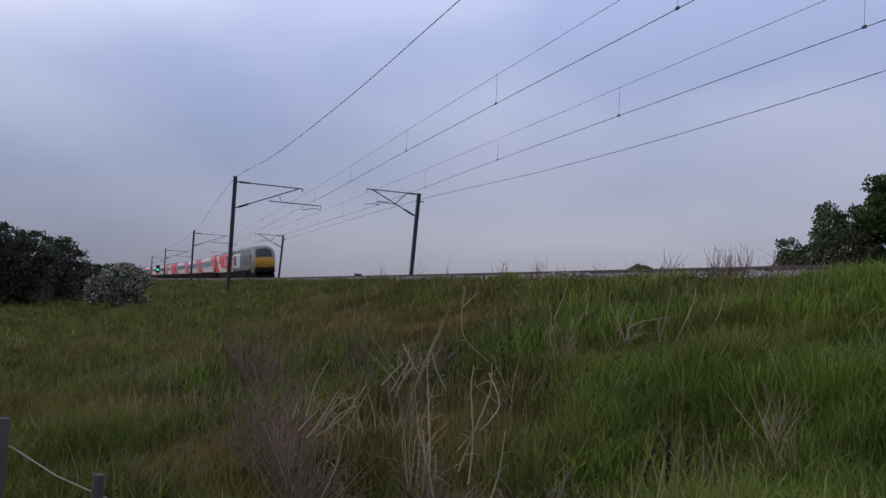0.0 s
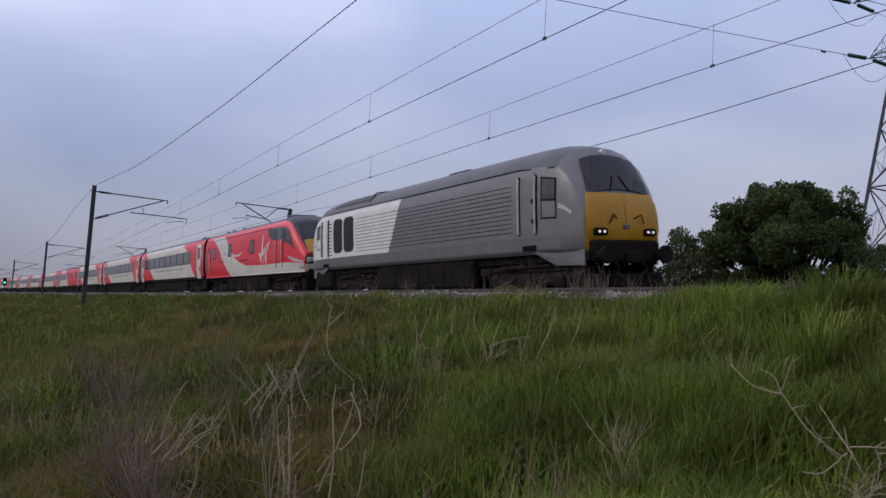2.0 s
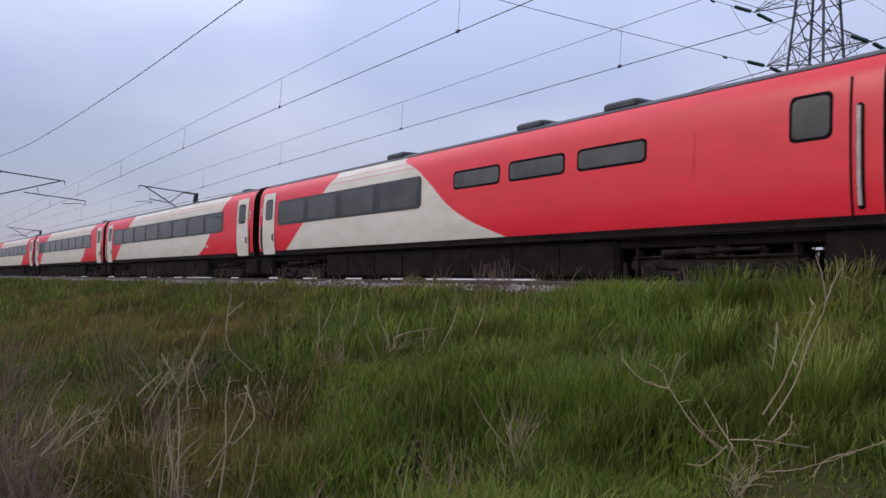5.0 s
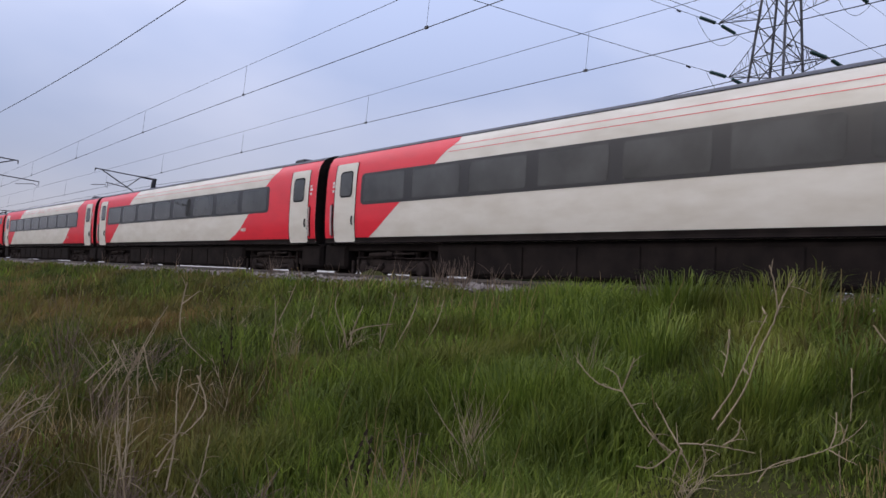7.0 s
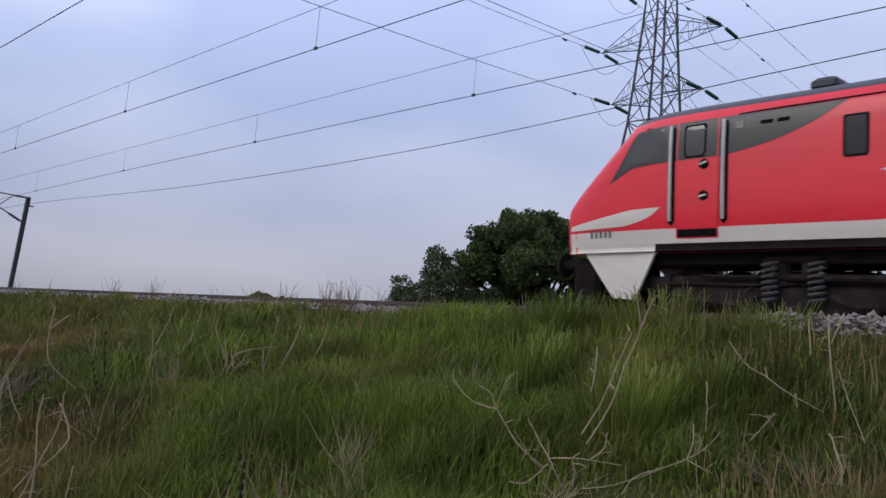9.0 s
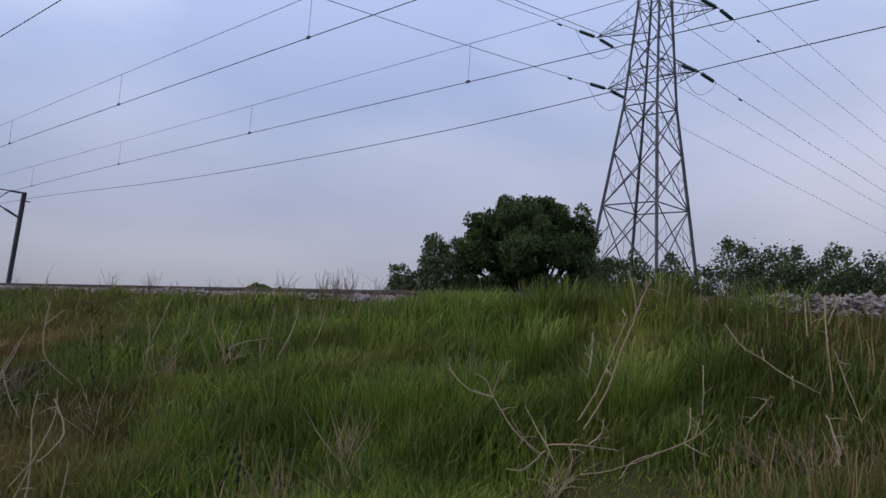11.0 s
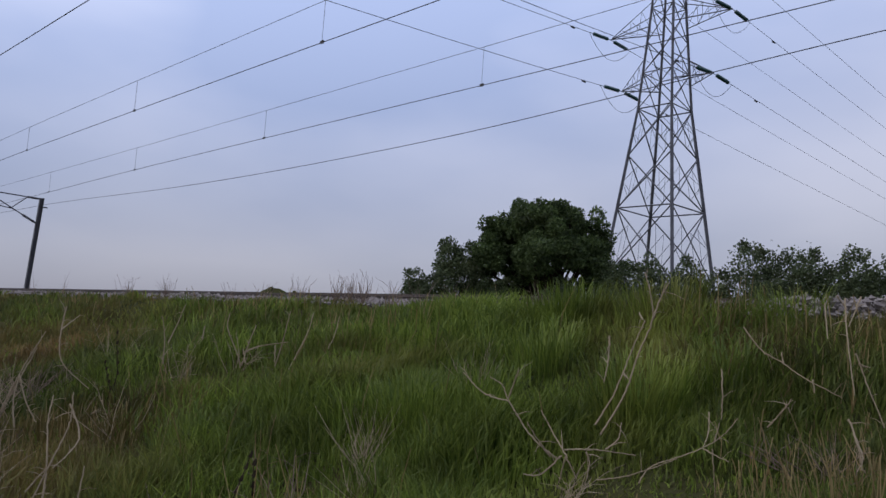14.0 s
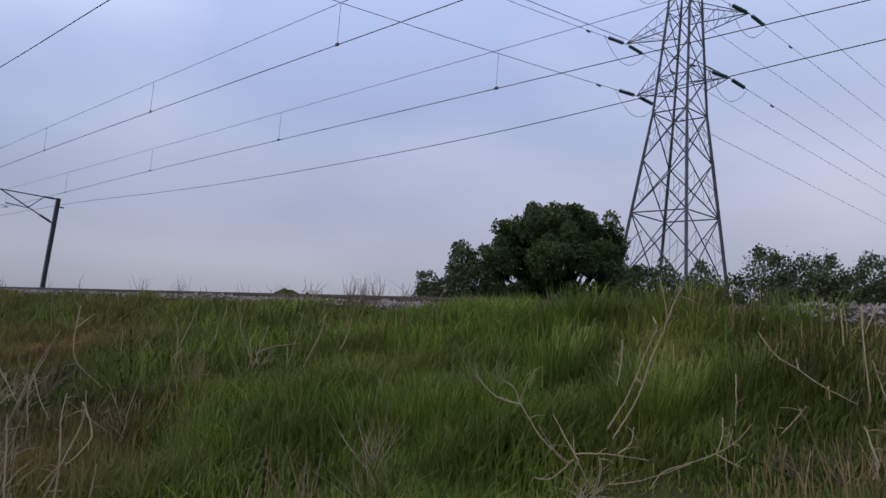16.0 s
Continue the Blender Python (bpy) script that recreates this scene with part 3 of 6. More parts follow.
def woody(name, x, y, h, w, label, cat, mat, seed, leaves, size, trunk=0.12, low=0.15, lobes=16, blossom=0, umbrella=False):
    """A tree or bush: tapered trunk and limbs, a crown of many leaves in uneven lumps."""
    rng = np.random.default_rng(seed)
    g = ground_z(x, y)
    e = empty(name, pose(x, y, g), label, cat)
    blobs = []
    for i in range(lobes):
        t = (i + 0.5) / lobes
        an = i * 2.4 + rng.uniform(-0.3, 0.3)
        k = math.sqrt(max(0.0, 1 - (max(0.0, t - 0.25) / 0.78) ** 2))
        rr = w * 0.36 * k * (0.95 if i % 3 else 0.45) * rng.uniform(0.85, 1.08)
        s = rng.uniform(0.8, 1.2) * h * 0.16
        zz = h * (low + (0.86 - low) * t) + rng.uniform(-0.03, 0.03) * h
        blobs.append((rr * math.cos(an), rr * math.sin(an), zz, w * 0.18 * rng.uniform(0.8, 1.25), w * 0.18 * rng.uniform(0.8, 1.25), s))
    if umbrella:
        # flat leafy tiers under a domed top, with gaps between them
        blobs = []
        for i in range(lobes):
            rr, an = w * 0.43 * math.sqrt((i + 0.5) / lobes), i * 2.4 + rng.uniform(-0.25, 0.25)
            top = h * (0.93 - 0.36 * (rr / (w * 0.43)) ** 2)
            zz = top - (rng.uniform(0.12, 0.42) * h if i % 3 == 0 else rng.uniform(0, 0.06) * h)
            blobs.append((rr * math.cos(an), rr * math.sin(an), max(zz, h * 0.34), w * 0.105 * rng.uniform(0.75, 1.3), w * 0.105 * rng.uniform(0.75, 1.3), h * 0.062 * rng.uniform(0.8, 1.25)))
    limbs = Build()
    limbs.tube([(0, 0, -0.2), (0.03, 0.02, h * 0.2), (-0.05, 0.05, h * 0.45), (0.02, 0, h * 0.8)], [trunk, trunk * 0.8, trunk * 0.55, trunk * 0.12], 7)
    for b in blobs:
        z0 = h * rng.uniform(0.05, 0.4)
        limbs.tube([(0, 0, z0), (b[0] * 0.5, b[1] * 0.5, (z0 + b[2]) / 2 + 0.1), (b[0], b[1], b[2]), (b[0] * 1.25, b[1] * 1.25, b[2] + b[5] * 0.8)], [trunk * 0.4, trunk * 0.28, trunk * 0.15, trunk * 0.04], 5)
    part("trunk", limbs, BARK, e)
    # long shoots break the outline
    tw = [(b[0] * 1.1 + rng.normal(0, w * 0.05), b[1] * 1.1 + rng.normal(0, w * 0.05), b[2] + b[5] * rng.uniform(0.55, 0.95), w * 0.055, w * 0.055, h * 0.045) for b in blobs for _ in range(3)]
    v, f = leaf_mass(rng, blobs + tw, leaves, size)
    o = new("crown", from_arrays("crown", v, f, mat))
    o.parent = e
    if blossom:
        v, f = leaf_mass(rng, [(b[0], b[1], b[2] + 0.05, b[3] * 1.08, b[4] * 1.08, b[5] * 1.08) for b in blobs], blossom, size)
        o = new("blossom", from_arrays("blossom", v, f, BLOSSOM))
        o.parent = e
        tagged(o, "clusters of off-white blossom")
    return e


def polar(az, dist):
    a = radians(az)
    return -math.sin(a) * dist, math.cos(a) * dist


def build_trees():
    x, y = polar(38.9, 30)
    woody("tree", x, y, 6.75, 5.75, "broad dark green tree with a rounded crown beyond the track", "tree", LEAF, 11, 92000, 0.105, 0.2, 0.10, 58, umbrella=True)
    for az, dist, h, w, seed, n in ((45.0, 29, 4.5, 3.0, 21, 4200), (47.4, 28.5, 2.9, 2.4, 22, 2200), (42.6, 28.5, 3.2, 3.0, 23, 3000), (36.4, 28, 3.4, 3.4, 24, 3600),
                                    (33.6, 28, 4.2, 3.0, 25, 3200), (31.0, 27.5, 4.4, 3.0, 26, 3200), (28.3, 27, 4.3, 2.8, 27, 3000),
                                    (24.2, 27, 5.2, 3.8, 28, 4600), (21.2, 26.5, 4.7, 3.4, 29, 3600), (18.0, 26, 4.7, 3.6, 30, 4200), (15.4, 26, 4.7, 3.0, 31, 3000), (12.0, 26, 4.4, 2.8, 32, 2500), (26.3, 27.5, 3.7, 2.8, 33, 2800), (22.7, 26, 3.6, 2.6, 34, 2600), (19.6, 27, 4.2, 2.6, 35, 2600), (29.6, 28, 3.4, 2.6, 36, 2400), (16.7, 26.5, 4.1, 2.4, 37, 2400), (13.7, 26.5, 4.2, 2.6, 38, 2400), (34.9, 29, 3.3, 2.8, 39, 2400)):
        x, y = polar(az, dist)
        woody("bush", x, y, h, w, "loose grey-green bush beyond the track", "bush", LEAF_BUSH, seed, int(n * 4.6), 0.092, 0.05, 0.04, 18)
    x, y = polar(92.1, 55)
    woody("hawthorn_bush", x, y, 2.9, 4.3, "hawthorn bush covered in white blossom at the foot of the bank", "bush", LEAF_BUSH, 41, 5000, 0.16, 0.07, 0.1, 18, 4500)
    for az, dist, h, w, seed in ((94.2, 95, 3.9, 6, 51), (96.0, 85, 6.4, 7, 52), (97.9, 75, 6.2, 7, 53), (99.8, 72, 6.6, 7, 54), (102, 70, 6.5, 8, 55), (93.0, 120, 4.2, 8, 56), (104.5, 68, 7, 8, 57)):
        x, y = polar(az, dist)
        woody("tree", x, y, h, w, "dark bushy tree at the edge of the field", "tree", LEAF_DARK, seed, 6000, 0.3, 0.15, 0.05, 20)


def build_grass():
    """Blades, thickest where the camera looks."""
    rng = np.random.default_rng(2)
    n, nf, nb = 430000, 50000, 70000
    u = rng.random(n)
    r = np.r_[1.6 * (62 / 1.6) ** (u ** 0.80), 45 * (240 / 45) ** rng.random(nf)]
    # thinner cover behind the viewpoint
    back = np.random.default_rng(3)
    r = np.r_[r, 1.0 * 22 ** back.random(nb)]
    az = np.radians(np.r_[rng.uniform(4, 112, n), rng.uniform(78, 112, nf), back.uniform(112, 364, nb)])
    n += nf + nb
    x, y = -np.sin(az) * r + 0.1, np.cos(az) * r
    s, d = R * np.arctan2(x, y - (DC - R)), np.hypot(x, y - (DC - R)) - R
    edge = -5.86 + 0.25 * np.sin(s * 0.9) + 0.15 * np.sin(s * 2.7 + 1)
    keep = (d < edge) & (d > -90)
    x, y, s, d, r = x[keep], y[keep], s[keep], d[keep], r[keep]
    n = len(x)
    z = np.array([ground_z(a, b) for a, b in zip(x, y)]) - 0.02
    clump = np.array([noise.noise((a * 0.9, b * 0.9, 5.0)) for a, b in zip(x, y)])
    fine = np.array([noise.noise((a * 3.5, b * 3.5, 1.0)) for a, b in zip(x, y)])
    h = (0.29 + 0.22 * clump + 0.11 * fine) * rng.uniform(0.55, 1.25, n)
    h = np.maximum(h, 0.07)
    # flattened round the bramble roots and in trodden hollows
    for caz, cd, cr_ in ((35.5, 4.5, 0.42), (33, 4.35, 0.4), (30.5, 4.5, 0.35), (27.5, 4.35, 0.35), (25, 4.4, 0.4), (21, 5.0, 0.3), (18, 4.9, 0.4), (17, 4.4, 0.5), (38.5, 4.5, 0.3), (71.4, 7.2, 0.5), (70.8, 9.2, 0.5), (69.3, 4.5, 0.45),
                         (53.0, 4.8, 0.4), (57.9, 8.0, 0.4), (61.5, 8.6, 0.4), (79.5, 5.6, 0.7), (78.2, 4.7, 0.5), (48.5, 5.3, 0.35), (62.7, 4.4, 0.4)):
        cx, cy = polar(caz, cd)
        h *= 1 - 0.48 * np.exp(-((x - cx) ** 2 + (y - cy) ** 2) / cr_ ** 2)
    # taller on the crest where nothing grazes or treads it
    crest = 0.42 + 0.55 * np.interp(s, [-7.6, -6.4, -3.6, -2.6], [0, 1, 1, 0])
    h *= np.interp(d, [-14, -9, -7], [1.1, 1.0, 0.85]) * np.where(d > -7, 1 + (crest / 0.85 - 1) * np.clip((d + 7) / 1.1, 0, 1), 1)
    w = 0.0028 * (1 + r * 0.27) * rng.uniform(0.7, 1.3, n)
    dirn = 2.2 * fine * 3 + rng.normal(0, 1.3, n)
    lean = h * rng.uniform(0.1, 0.75, n)
    dx, dy = np.cos(dirn) * lean, np.sin(dirn) * lean
    wa = rng.uniform(0, math.pi, n)
    wx, wy = np.cos(wa) * w, np.sin(wa) * w
    p = np.stack([x, y, z], 1)
    sx = np.stack([wx, wy, 0 * w], 1)
    m = p + np.stack([dx * 0.3, dy * 0.3, h * 0.6], 1)
    t = p + np.stack([dx, dy, h * (1 - 0.25 * lean / h)], 1)
    v = np.stack([p - sx, p + sx, m + sx * 0.75, m - sx * 0.75, t], 1).reshape(-1, 3)
    # more of the brighter green blades at middle bearings, duller ones to either side
    bearing = np.degrees(np.arctan2(-x, y))
    share = np.interp(bearing, [14, 24, 30, 46, 58, 70], [0.05, 0.3, 0.85, 1.0, 0.65, 0.15]) + 0.5 * clump
    fresh = rng.random(n) < share
    for name, which, mat, label in (("grass", ~fresh, GRASS, "long unmown dull green grass with dry brown patches"), ("vivid_grass", fresh, GRASS_VIVID, "long vivid green grass on the bank")):
        vv = v.reshape(-1, 5, 3)[which].reshape(-1, 3)
        i = np.arange(len(vv) // 5)[:, None] * 5
        ff = np.concatenate([i + [0, 1, 2], i + [0, 2, 3], i + [3, 2, 4]])
        tagged(new(name, from_arrays(name, vv, ff, mat)), label, "grass", kind="stuff")
    # thin straw-coloured seed stalks in drifts
    patch = np.array([noise.noise((a * 0.38 + 7, b * 0.38, 2.0)) for a, b in zip(x, y)])
    pick = np.flatnonzero((rng.random(n) < np.clip(patch * 0.22, 0.002, 0.12)) & (r < 26) & (d < -6.0))
    k = len(pick)
    h2 = h[pick] * rng.uniform(1.1, 1.5, k)
    ln = h2 * rng.uniform(0.02, 0.3, k)
    an = rng.uniform(0, 6.28, k)
    p, w2 = p[pick], 0.0016 * (1 + r[pick] * 0.22)
    sx = np.stack([np.cos(an) * w2, np.sin(an) * w2, 0 * w2], 1)
    an2 = an + rng.normal(0, 1, k)
    m = p + np.stack([np.cos(an2) * ln * 0.3, np.sin(an2) * ln * 0.3, h2 * 0.6], 1)
    t = p + np.stack([np.cos(an2) * ln, np.sin(an2) * ln, h2], 1)
    v = np.stack([p - sx, p + sx, m + sx, m - sx, t + sx * 0.6, t - sx * 0.6], 1).reshape(-1, 3)
    i = np.arange(k)[:, None] * 6
    f = np.concatenate([i + [0, 1, 2], i + [0, 2, 3], i + [3, 2, 4], i + [3, 4, 5]])
    tagged(new("straw_stalks", from_arrays("straw_stalks", v, f, STRAW)), "thin straw-coloured dry grass stalks among the green", "grass", kind="stuff")


def stems(rng, base, n, h, spread, rad, fork=0.6, seeds=False):
    """A clump of dead stalks: each a bent tapering stem, some with side shoots."""
    b = Build()
    for _ in range(n):
        a = rng.uniform(0, 2 * math.pi)
        r = spread * 0.35 * rng.random()
        p = Vector((r * math.cos(a), r * math.sin(a), -0.03))
        hh = h * rng.uniform(0.55, 1.1)
        d = Vector((rng.normal(0, spread), rng.normal(0, spread), hh))
        q = p + d * 0.5 + Vector((rng.normal(0, 0.03), rng.normal(0, 0.03), 0))
        e = p + d
        b.tube([p, q, e], [rad, rad * 0.75, rad * 0.3], 4)
        while rng.random() < fork:
            u = rng.uniform(0.3, 0.9)
            s = p.lerp(e, u)
            k = s + Vector((rng.normal(0, 0.10), rng.normal(0, 0.10), rng.uniform(0.02, 0.16)))
            b.tube([s, s.lerp(k, 0.5) + Vector((0, 0, 0.015)), k], [rad * 0.5, rad * 0.4, rad * 0.2], 3)
        if seeds:
            for k in range(5):
                c = q.lerp(e, k / 4)
                b.tube([c, c + Vector((0.01, 0.005, 0.03))], [rad * 1.8, rad * 0.8], 4)
    b.v = [tuple(Vector(v) + Vector(base)) for v in b.v]
    return b

# ---- train ----


def rounded(pts, n=4):
    """A body outline with its corners eased, from (half width, height) points."""
    out = [pts[0], pts[1]]
    for i in range(1, len(pts) - 1):
        a, p, q, c = pts[i - 1], pts[i], pts[i + 1], pts[min(i + 2, len(pts) - 1)]
        for k in range(1, n + 1):
            t = k / n
            out.append(tuple(round((2 * t ** 3 - 3 * t * t + 1) * p[j] + (t ** 3 - 2 * t * t + t) * (q[j] - a[j]) / 2 + (3 * t * t - 2 * t ** 3) * q[j] + (t ** 3 - t * t) * (c[j] - p[j]) / 2, 4) for j in (0, 1)))
    return out


SIDE = [(0.0, 1.10), (1.22, 1.12), (1.32, 1.20), (1.37, 1.6), (1.375, 2.0), (1.36, 2.6), (1.33, 3.05)]
COACH = rounded(SIDE + [(1.27, 3.35), (1.12, 3.58), (0.85, 3.72), (0.45, 3.79), (0.0, 3.81)])
ENGINE = [(0.0, 1.12), (1.25, 1.14), (1.33, 1.22), (1.345, 1.6), (1.345, 2.6), (1.32, 3.1), (1.27, 3.32), (1.12, 3.55), (0.85, 3.74), (0.45, 3.86), (0.0, 3.90)]

ELECTRIC = rounded(SIDE + [(1.28, 3.24), (1.14, 3.41), (0.85, 3.54), (0.45, 3.61), (0.0, 3.63)])


class Car:
    """A vehicle whose length runs along x, its front at +length / 2; q is the distance behind the front, z the height over the rails."""

    def __init__(self, name, length, profile, label, stations=None, category="railway coach", group="vehicles of the train"):
        self.l, self.pr = length, profile
        self.e = empty(name, Matrix.Identity(4), label, category, group)
        side = [p for p in profile if p[0] > 0.9]
        self.zs, self.ws = [p[1] for p in side], [p[0] for p in side]
        self.st = stations or [(0.3, 1, profile[-1][1]), (length - 0.3, 1, profile[-1][1])]

    def x(self, q):
        return self.l / 2 - q

    def w(self, z):
        return float(np.interp(z, self.zs, self.ws))

    def section(self, q):
        qs = [s[0] for s in self.st]
        return float(np.interp(q, qs, [s[1] for s in self.st])), float(np.interp(q, qs, [s[2] for s in self.st]))

    def squash(self, q, w, z):
        sx, zt = self.section(q)
        z0, z1 = self.pr[0][1], self.pr[-1][1]
        lim = 1.5
        zz = z if z < lim else lim + (z - lim) * (zt - lim) / (z1 - lim)
        return w * sx, zz

    def shell(self, mat_side, mat_roof, z_cut, cab=0.0):
        """Body sides and roof as two shells, with end walls."""
        qs = sorted({s[0] for s in self.st} | set(np.linspace(self.st[0][0], self.st[-1][0], 12)))
        low = [p for p in self.pr if p[1] <= z_cut]
        cut = (self.w(z_cut), z_cut)
        low = low + ([cut] if low[-1] != cut else [])
        high = [cut] + [p for p in self.pr if p[1] > z_cut]
        for nm, pts, mat in (("body", low, mat_side), ("roof", high, mat_roof)):
            b = Build()
            if nm == "roof":
                loop = [(w, z) for w, z in pts] + [(-w, z) for w, z in reversed(pts[:-1])]
                b.grid([[(self.x(q), *self.squash(q, w, z)) for w, z in loop] for q in qs if q >= cab])
                if cab:
                    part("cab_roof", Build().grid([[(self.x(q), *self.squash(q, w, z)) for w, z in loop] for q in qs if q <= cab]), mat_side, self.e, smooth=True)
            else:
                loop = [(-w, z) for w, z in reversed(pts)] + [(w, z) for w, z in pts[1:]]
                b.grid([[(self.x(q), *self.squash(q, w, z)) for w, z in loop] for q in qs])
            part(nm, b, mat, self.e, smooth=True)
        for q, nm in ((qs[0], "front_end"), (qs[-1], "rear_end")):
            loop = [(w, z) for w, z in self.pr] + [(-w, z) for w, z in reversed(self.pr[1:-1])]
            b = Build()
            pts = [(self.x(q), *self.squash(q, w, z)) for w, z in loop]
            b.add(pts, [tuple(range(len(pts))) if nm == "front_end" else tuple(range(len(pts) - 1, -1, -1))])
            self.end_ob = part(nm, b, mat_side, self.e)
            if nm == "front_end":
                self.front_ob = self.end_ob

    def skin(self, name, z0, z1, qa, qb, mat, off=0.004, label="", nz=10, nq=2, sides=(-1, 1), parent=None, thick=0.0, corner=0.0):
        """A panel on the body side between heights z0 and z1; its ends qa and qb are numbers or functions of the height."""
        fa, fb = (qa if callable(qa) else (lambda z: qa)), (qb if callable(qb) else (lambda z: qb))
        made = None
        for sd in sides:
            b = Build()
            rows = []
            heights = sorted({round(z0 + (z1 - z0) * i / nz, 4) for i in range(nz + 1)} | {p for p in self.zs if z0 < p < z1})
            for z in heights:
                inset = 0.0
                if corner:
                    e = min(z - z0, z1 - z)
                    inset = corner - math.sqrt(max(0, corner ** 2 - (corner - min(corner, e)) ** 2))
                a, c = fa(z) + inset, fb(z) - inset
                row = []
                for k in range(nq + 1):
                    q = a + (c - a) * k / nq
                    w, zz = self.squash(q, self.w(z), z)
                    row.append((self.x(q), sd * (w + off), zz))
                rows.append(row)
            b.grid(rows if sd < 0 else [list(reversed(r)) for r in rows])
            o = part(name, b, mat, parent if parent is not None else self.e, label, smooth=nz >= 6)
            made = made or o
        return made

    def window(self, z0, z1, q0, q1, frame_mat=None, glass=None, name="window", frame=0.05, sides=(-1, 1), corner=0.08):
        for sd in sides:
            f = self.skin(name, z0 - frame, z1 + frame, q0 - frame, q1 + frame, frame_mat or RUBBER, 0.007, corner=corner * 1.25, nz=12, sides=(sd,))
            self.skin("glass", z0, z1, q0, q1, glass or GLASS, 0.011, corner=corner, nz=12, sides=(sd,), parent=f)

    def door(self, q0, q1, z0, z1, mat, win=None, sides=(-1, 1), seam=RUBBER):
        for sd in sides:
            d = self.skin("door", z0, z1, q0, q1, mat, 0.014, corner=0.06, nz=14, sides=(sd,))
            for a, c in ((q0 - 0.03, q0 + 0.0), (q1, q1 + 0.03)):
                self.skin("door_seam", z0, z1, a, c, seam, 0.016, sides=(sd,), parent=d, nq=1)
            if win:
                self.skin("door_window_frame", win[2] - 0.04, win[3] + 0.04, win[0] - 0.04, win[1] + 0.04, RUBBER, 0.018, corner=0.1, nz=12, sides=(sd,), parent=d)
                self.skin("door_window", win[2], win[3], win[0], win[1], GLASS, 0.022, corner=0.08, nz=12, sides=(sd,), parent=d)
            self.handle(q0 + 0.12, 1.62, 1.86, sd, d)

    def handle(self, q, z0, z1, sd, parent, mat=None, r=0.022, name="handle"):
        y0, y1 = sd * (self.w(z0) + 0.03), sd * (self.w(z1) + 0.03)
        part(name, Build().tube([(self.x(q), y0, z0), (self.x(q), (y0 + y1) / 2 + sd * 0.02, (z0 + z1) / 2), (self.x(q), y1, z1)], r, 6), mat or RUBBER, parent)

    def rail_bar(self, q, z0, z1, sides=(-1, 1)):
        for sd in sides:
            s = self.skin("handrail_recess", z0, z1, q - 0.06, q + 0.06, RUBBER, 0.010, nq=1, sides=(sd,), corner=0.05)
            b = Build().tube([(self.x(q), sd * (self.w(z) + 0.045), z) for z in np.linspace(z0 + 0.06, z1 - 0.06, 6)], 0.028, 6)
            part("handrail", b, CHROME, s)

    def bogie(self, q, base=2.6, wheel=0.46, heavy=False, coils=False):
        x = self.x(q)
        hb = base / 2
        b = Build()
        for sd in (-1, 1):
            y = sd * 1.02
            b.box(x - hb - 0.5, x + hb + 0.5, y - 0.06, y + 0.06, 0.52, 0.70, 0.02)
            b.box(x - hb * 0.55, x + hb * 0.55, y - 0.08, y + 0.08, 0.34, 0.60, 0.03)
            for k in (-1, 1):
                b.box(x + k * hb - 0.16, x + k * hb + 0.16, y - 0.1, y + 0.1, 0.30, 0.62, 0.03)
                for o in (-0.3, 0.3):
                    b.tube([(x + k * hb + o, y, 0.55), (x + k * hb + o, y, 0.9)], 0.075, 8)
            if heavy:
                b.box(x - hb - 0.9, x + hb + 0.9, y - 0.05, y + 0.05, 0.62, 0.86, 0.03)
                b.add([(x - hb - 0.3, y, 0.62), (x + hb + 0.3, y, 0.62), (x + 0.5, y, 0.26), (x - 0.5, y, 0.26), (x - hb - 0.3, y + sd * 0.1, 0.62), (x + hb + 0.3, y + sd * 0.1, 0.62), (x + 0.5, y + sd * 0.1, 0.26), (x - 0.5, y + sd * 0.1, 0.26)],
                      [(0, 1, 2, 3), (7, 6, 5, 4), (0, 4, 5, 1), (1, 5, 6, 2), (2, 6, 7, 3), (3, 7, 4, 0)])
            b.tube([(x - 0.2, y, 0.72), (x - 0.2, y, 1.05)], 0.13, 10).tube([(x + 0.2, y, 0.72), (x + 0.2, y, 1.05)], 0.13, 10)
            b.tube([(x + hb * 0.5, y + sd * 0.05, 0.5), (x + hb * 0.2, y + sd * 0.05, 1.0)], 0.045, 6)
        b.box(x - 0.3, x + 0.3, -1.0, 1.0, 0.55, 0.9, 0.03)
        b.box(x - hb * 0.5, x + hb * 0.5, -0.6, 0.6, 0.35, 0.95, 0.05)
        for sd in (-1, 1):
            y = sd * 1.1
            # axleboxes with their covers, trailing arms, a long yaw damper, brake pipe and steps
            for k in (-1, 1):
                b.tube([(x + k * hb, y - sd * 0.1, wheel), (x + k * hb, y + sd * 0.05, wheel), (x + k * hb, y + sd * 0.09, wheel)], [0.2, 0.2, 0.13], 14)
                b.tube([(x + k * hb, y, wheel), (x + k * hb * 0.5, y, 0.42), (x + k * hb * 0.3, y, 0.56)], [0.09, 0.075, 0.07], 6)
                b.tube([(x + k * (hb + 0.34), y, 0.3), (x + k * (hb + 0.30), y, 0.92)], 0.04, 6)
                b.box(x + k * (hb + 0.62) - 0.05, x + k * (hb + 0.62) + 0.05, y - 0.03, y + 0.03, 0.22, 0.66, 0.01)
            b.tube([(x - hb * 0.75, y + sd * 0.06, 0.82), (x + 0.1, y + sd * 0.06, 0.84)], 0.055, 8)
            b.tube([(x + 0.1, y + sd * 0.06, 0.84), (x + hb * 0.8, y + sd * 0.06, 0.86)], 0.03, 6)
            b.tube([(x - 0.42, y, 0.98), (x - 0.42, y, 1.1), (x + 0.42, y, 1.1), (x + 0.42, y, 0.98)], 0.05, 6)
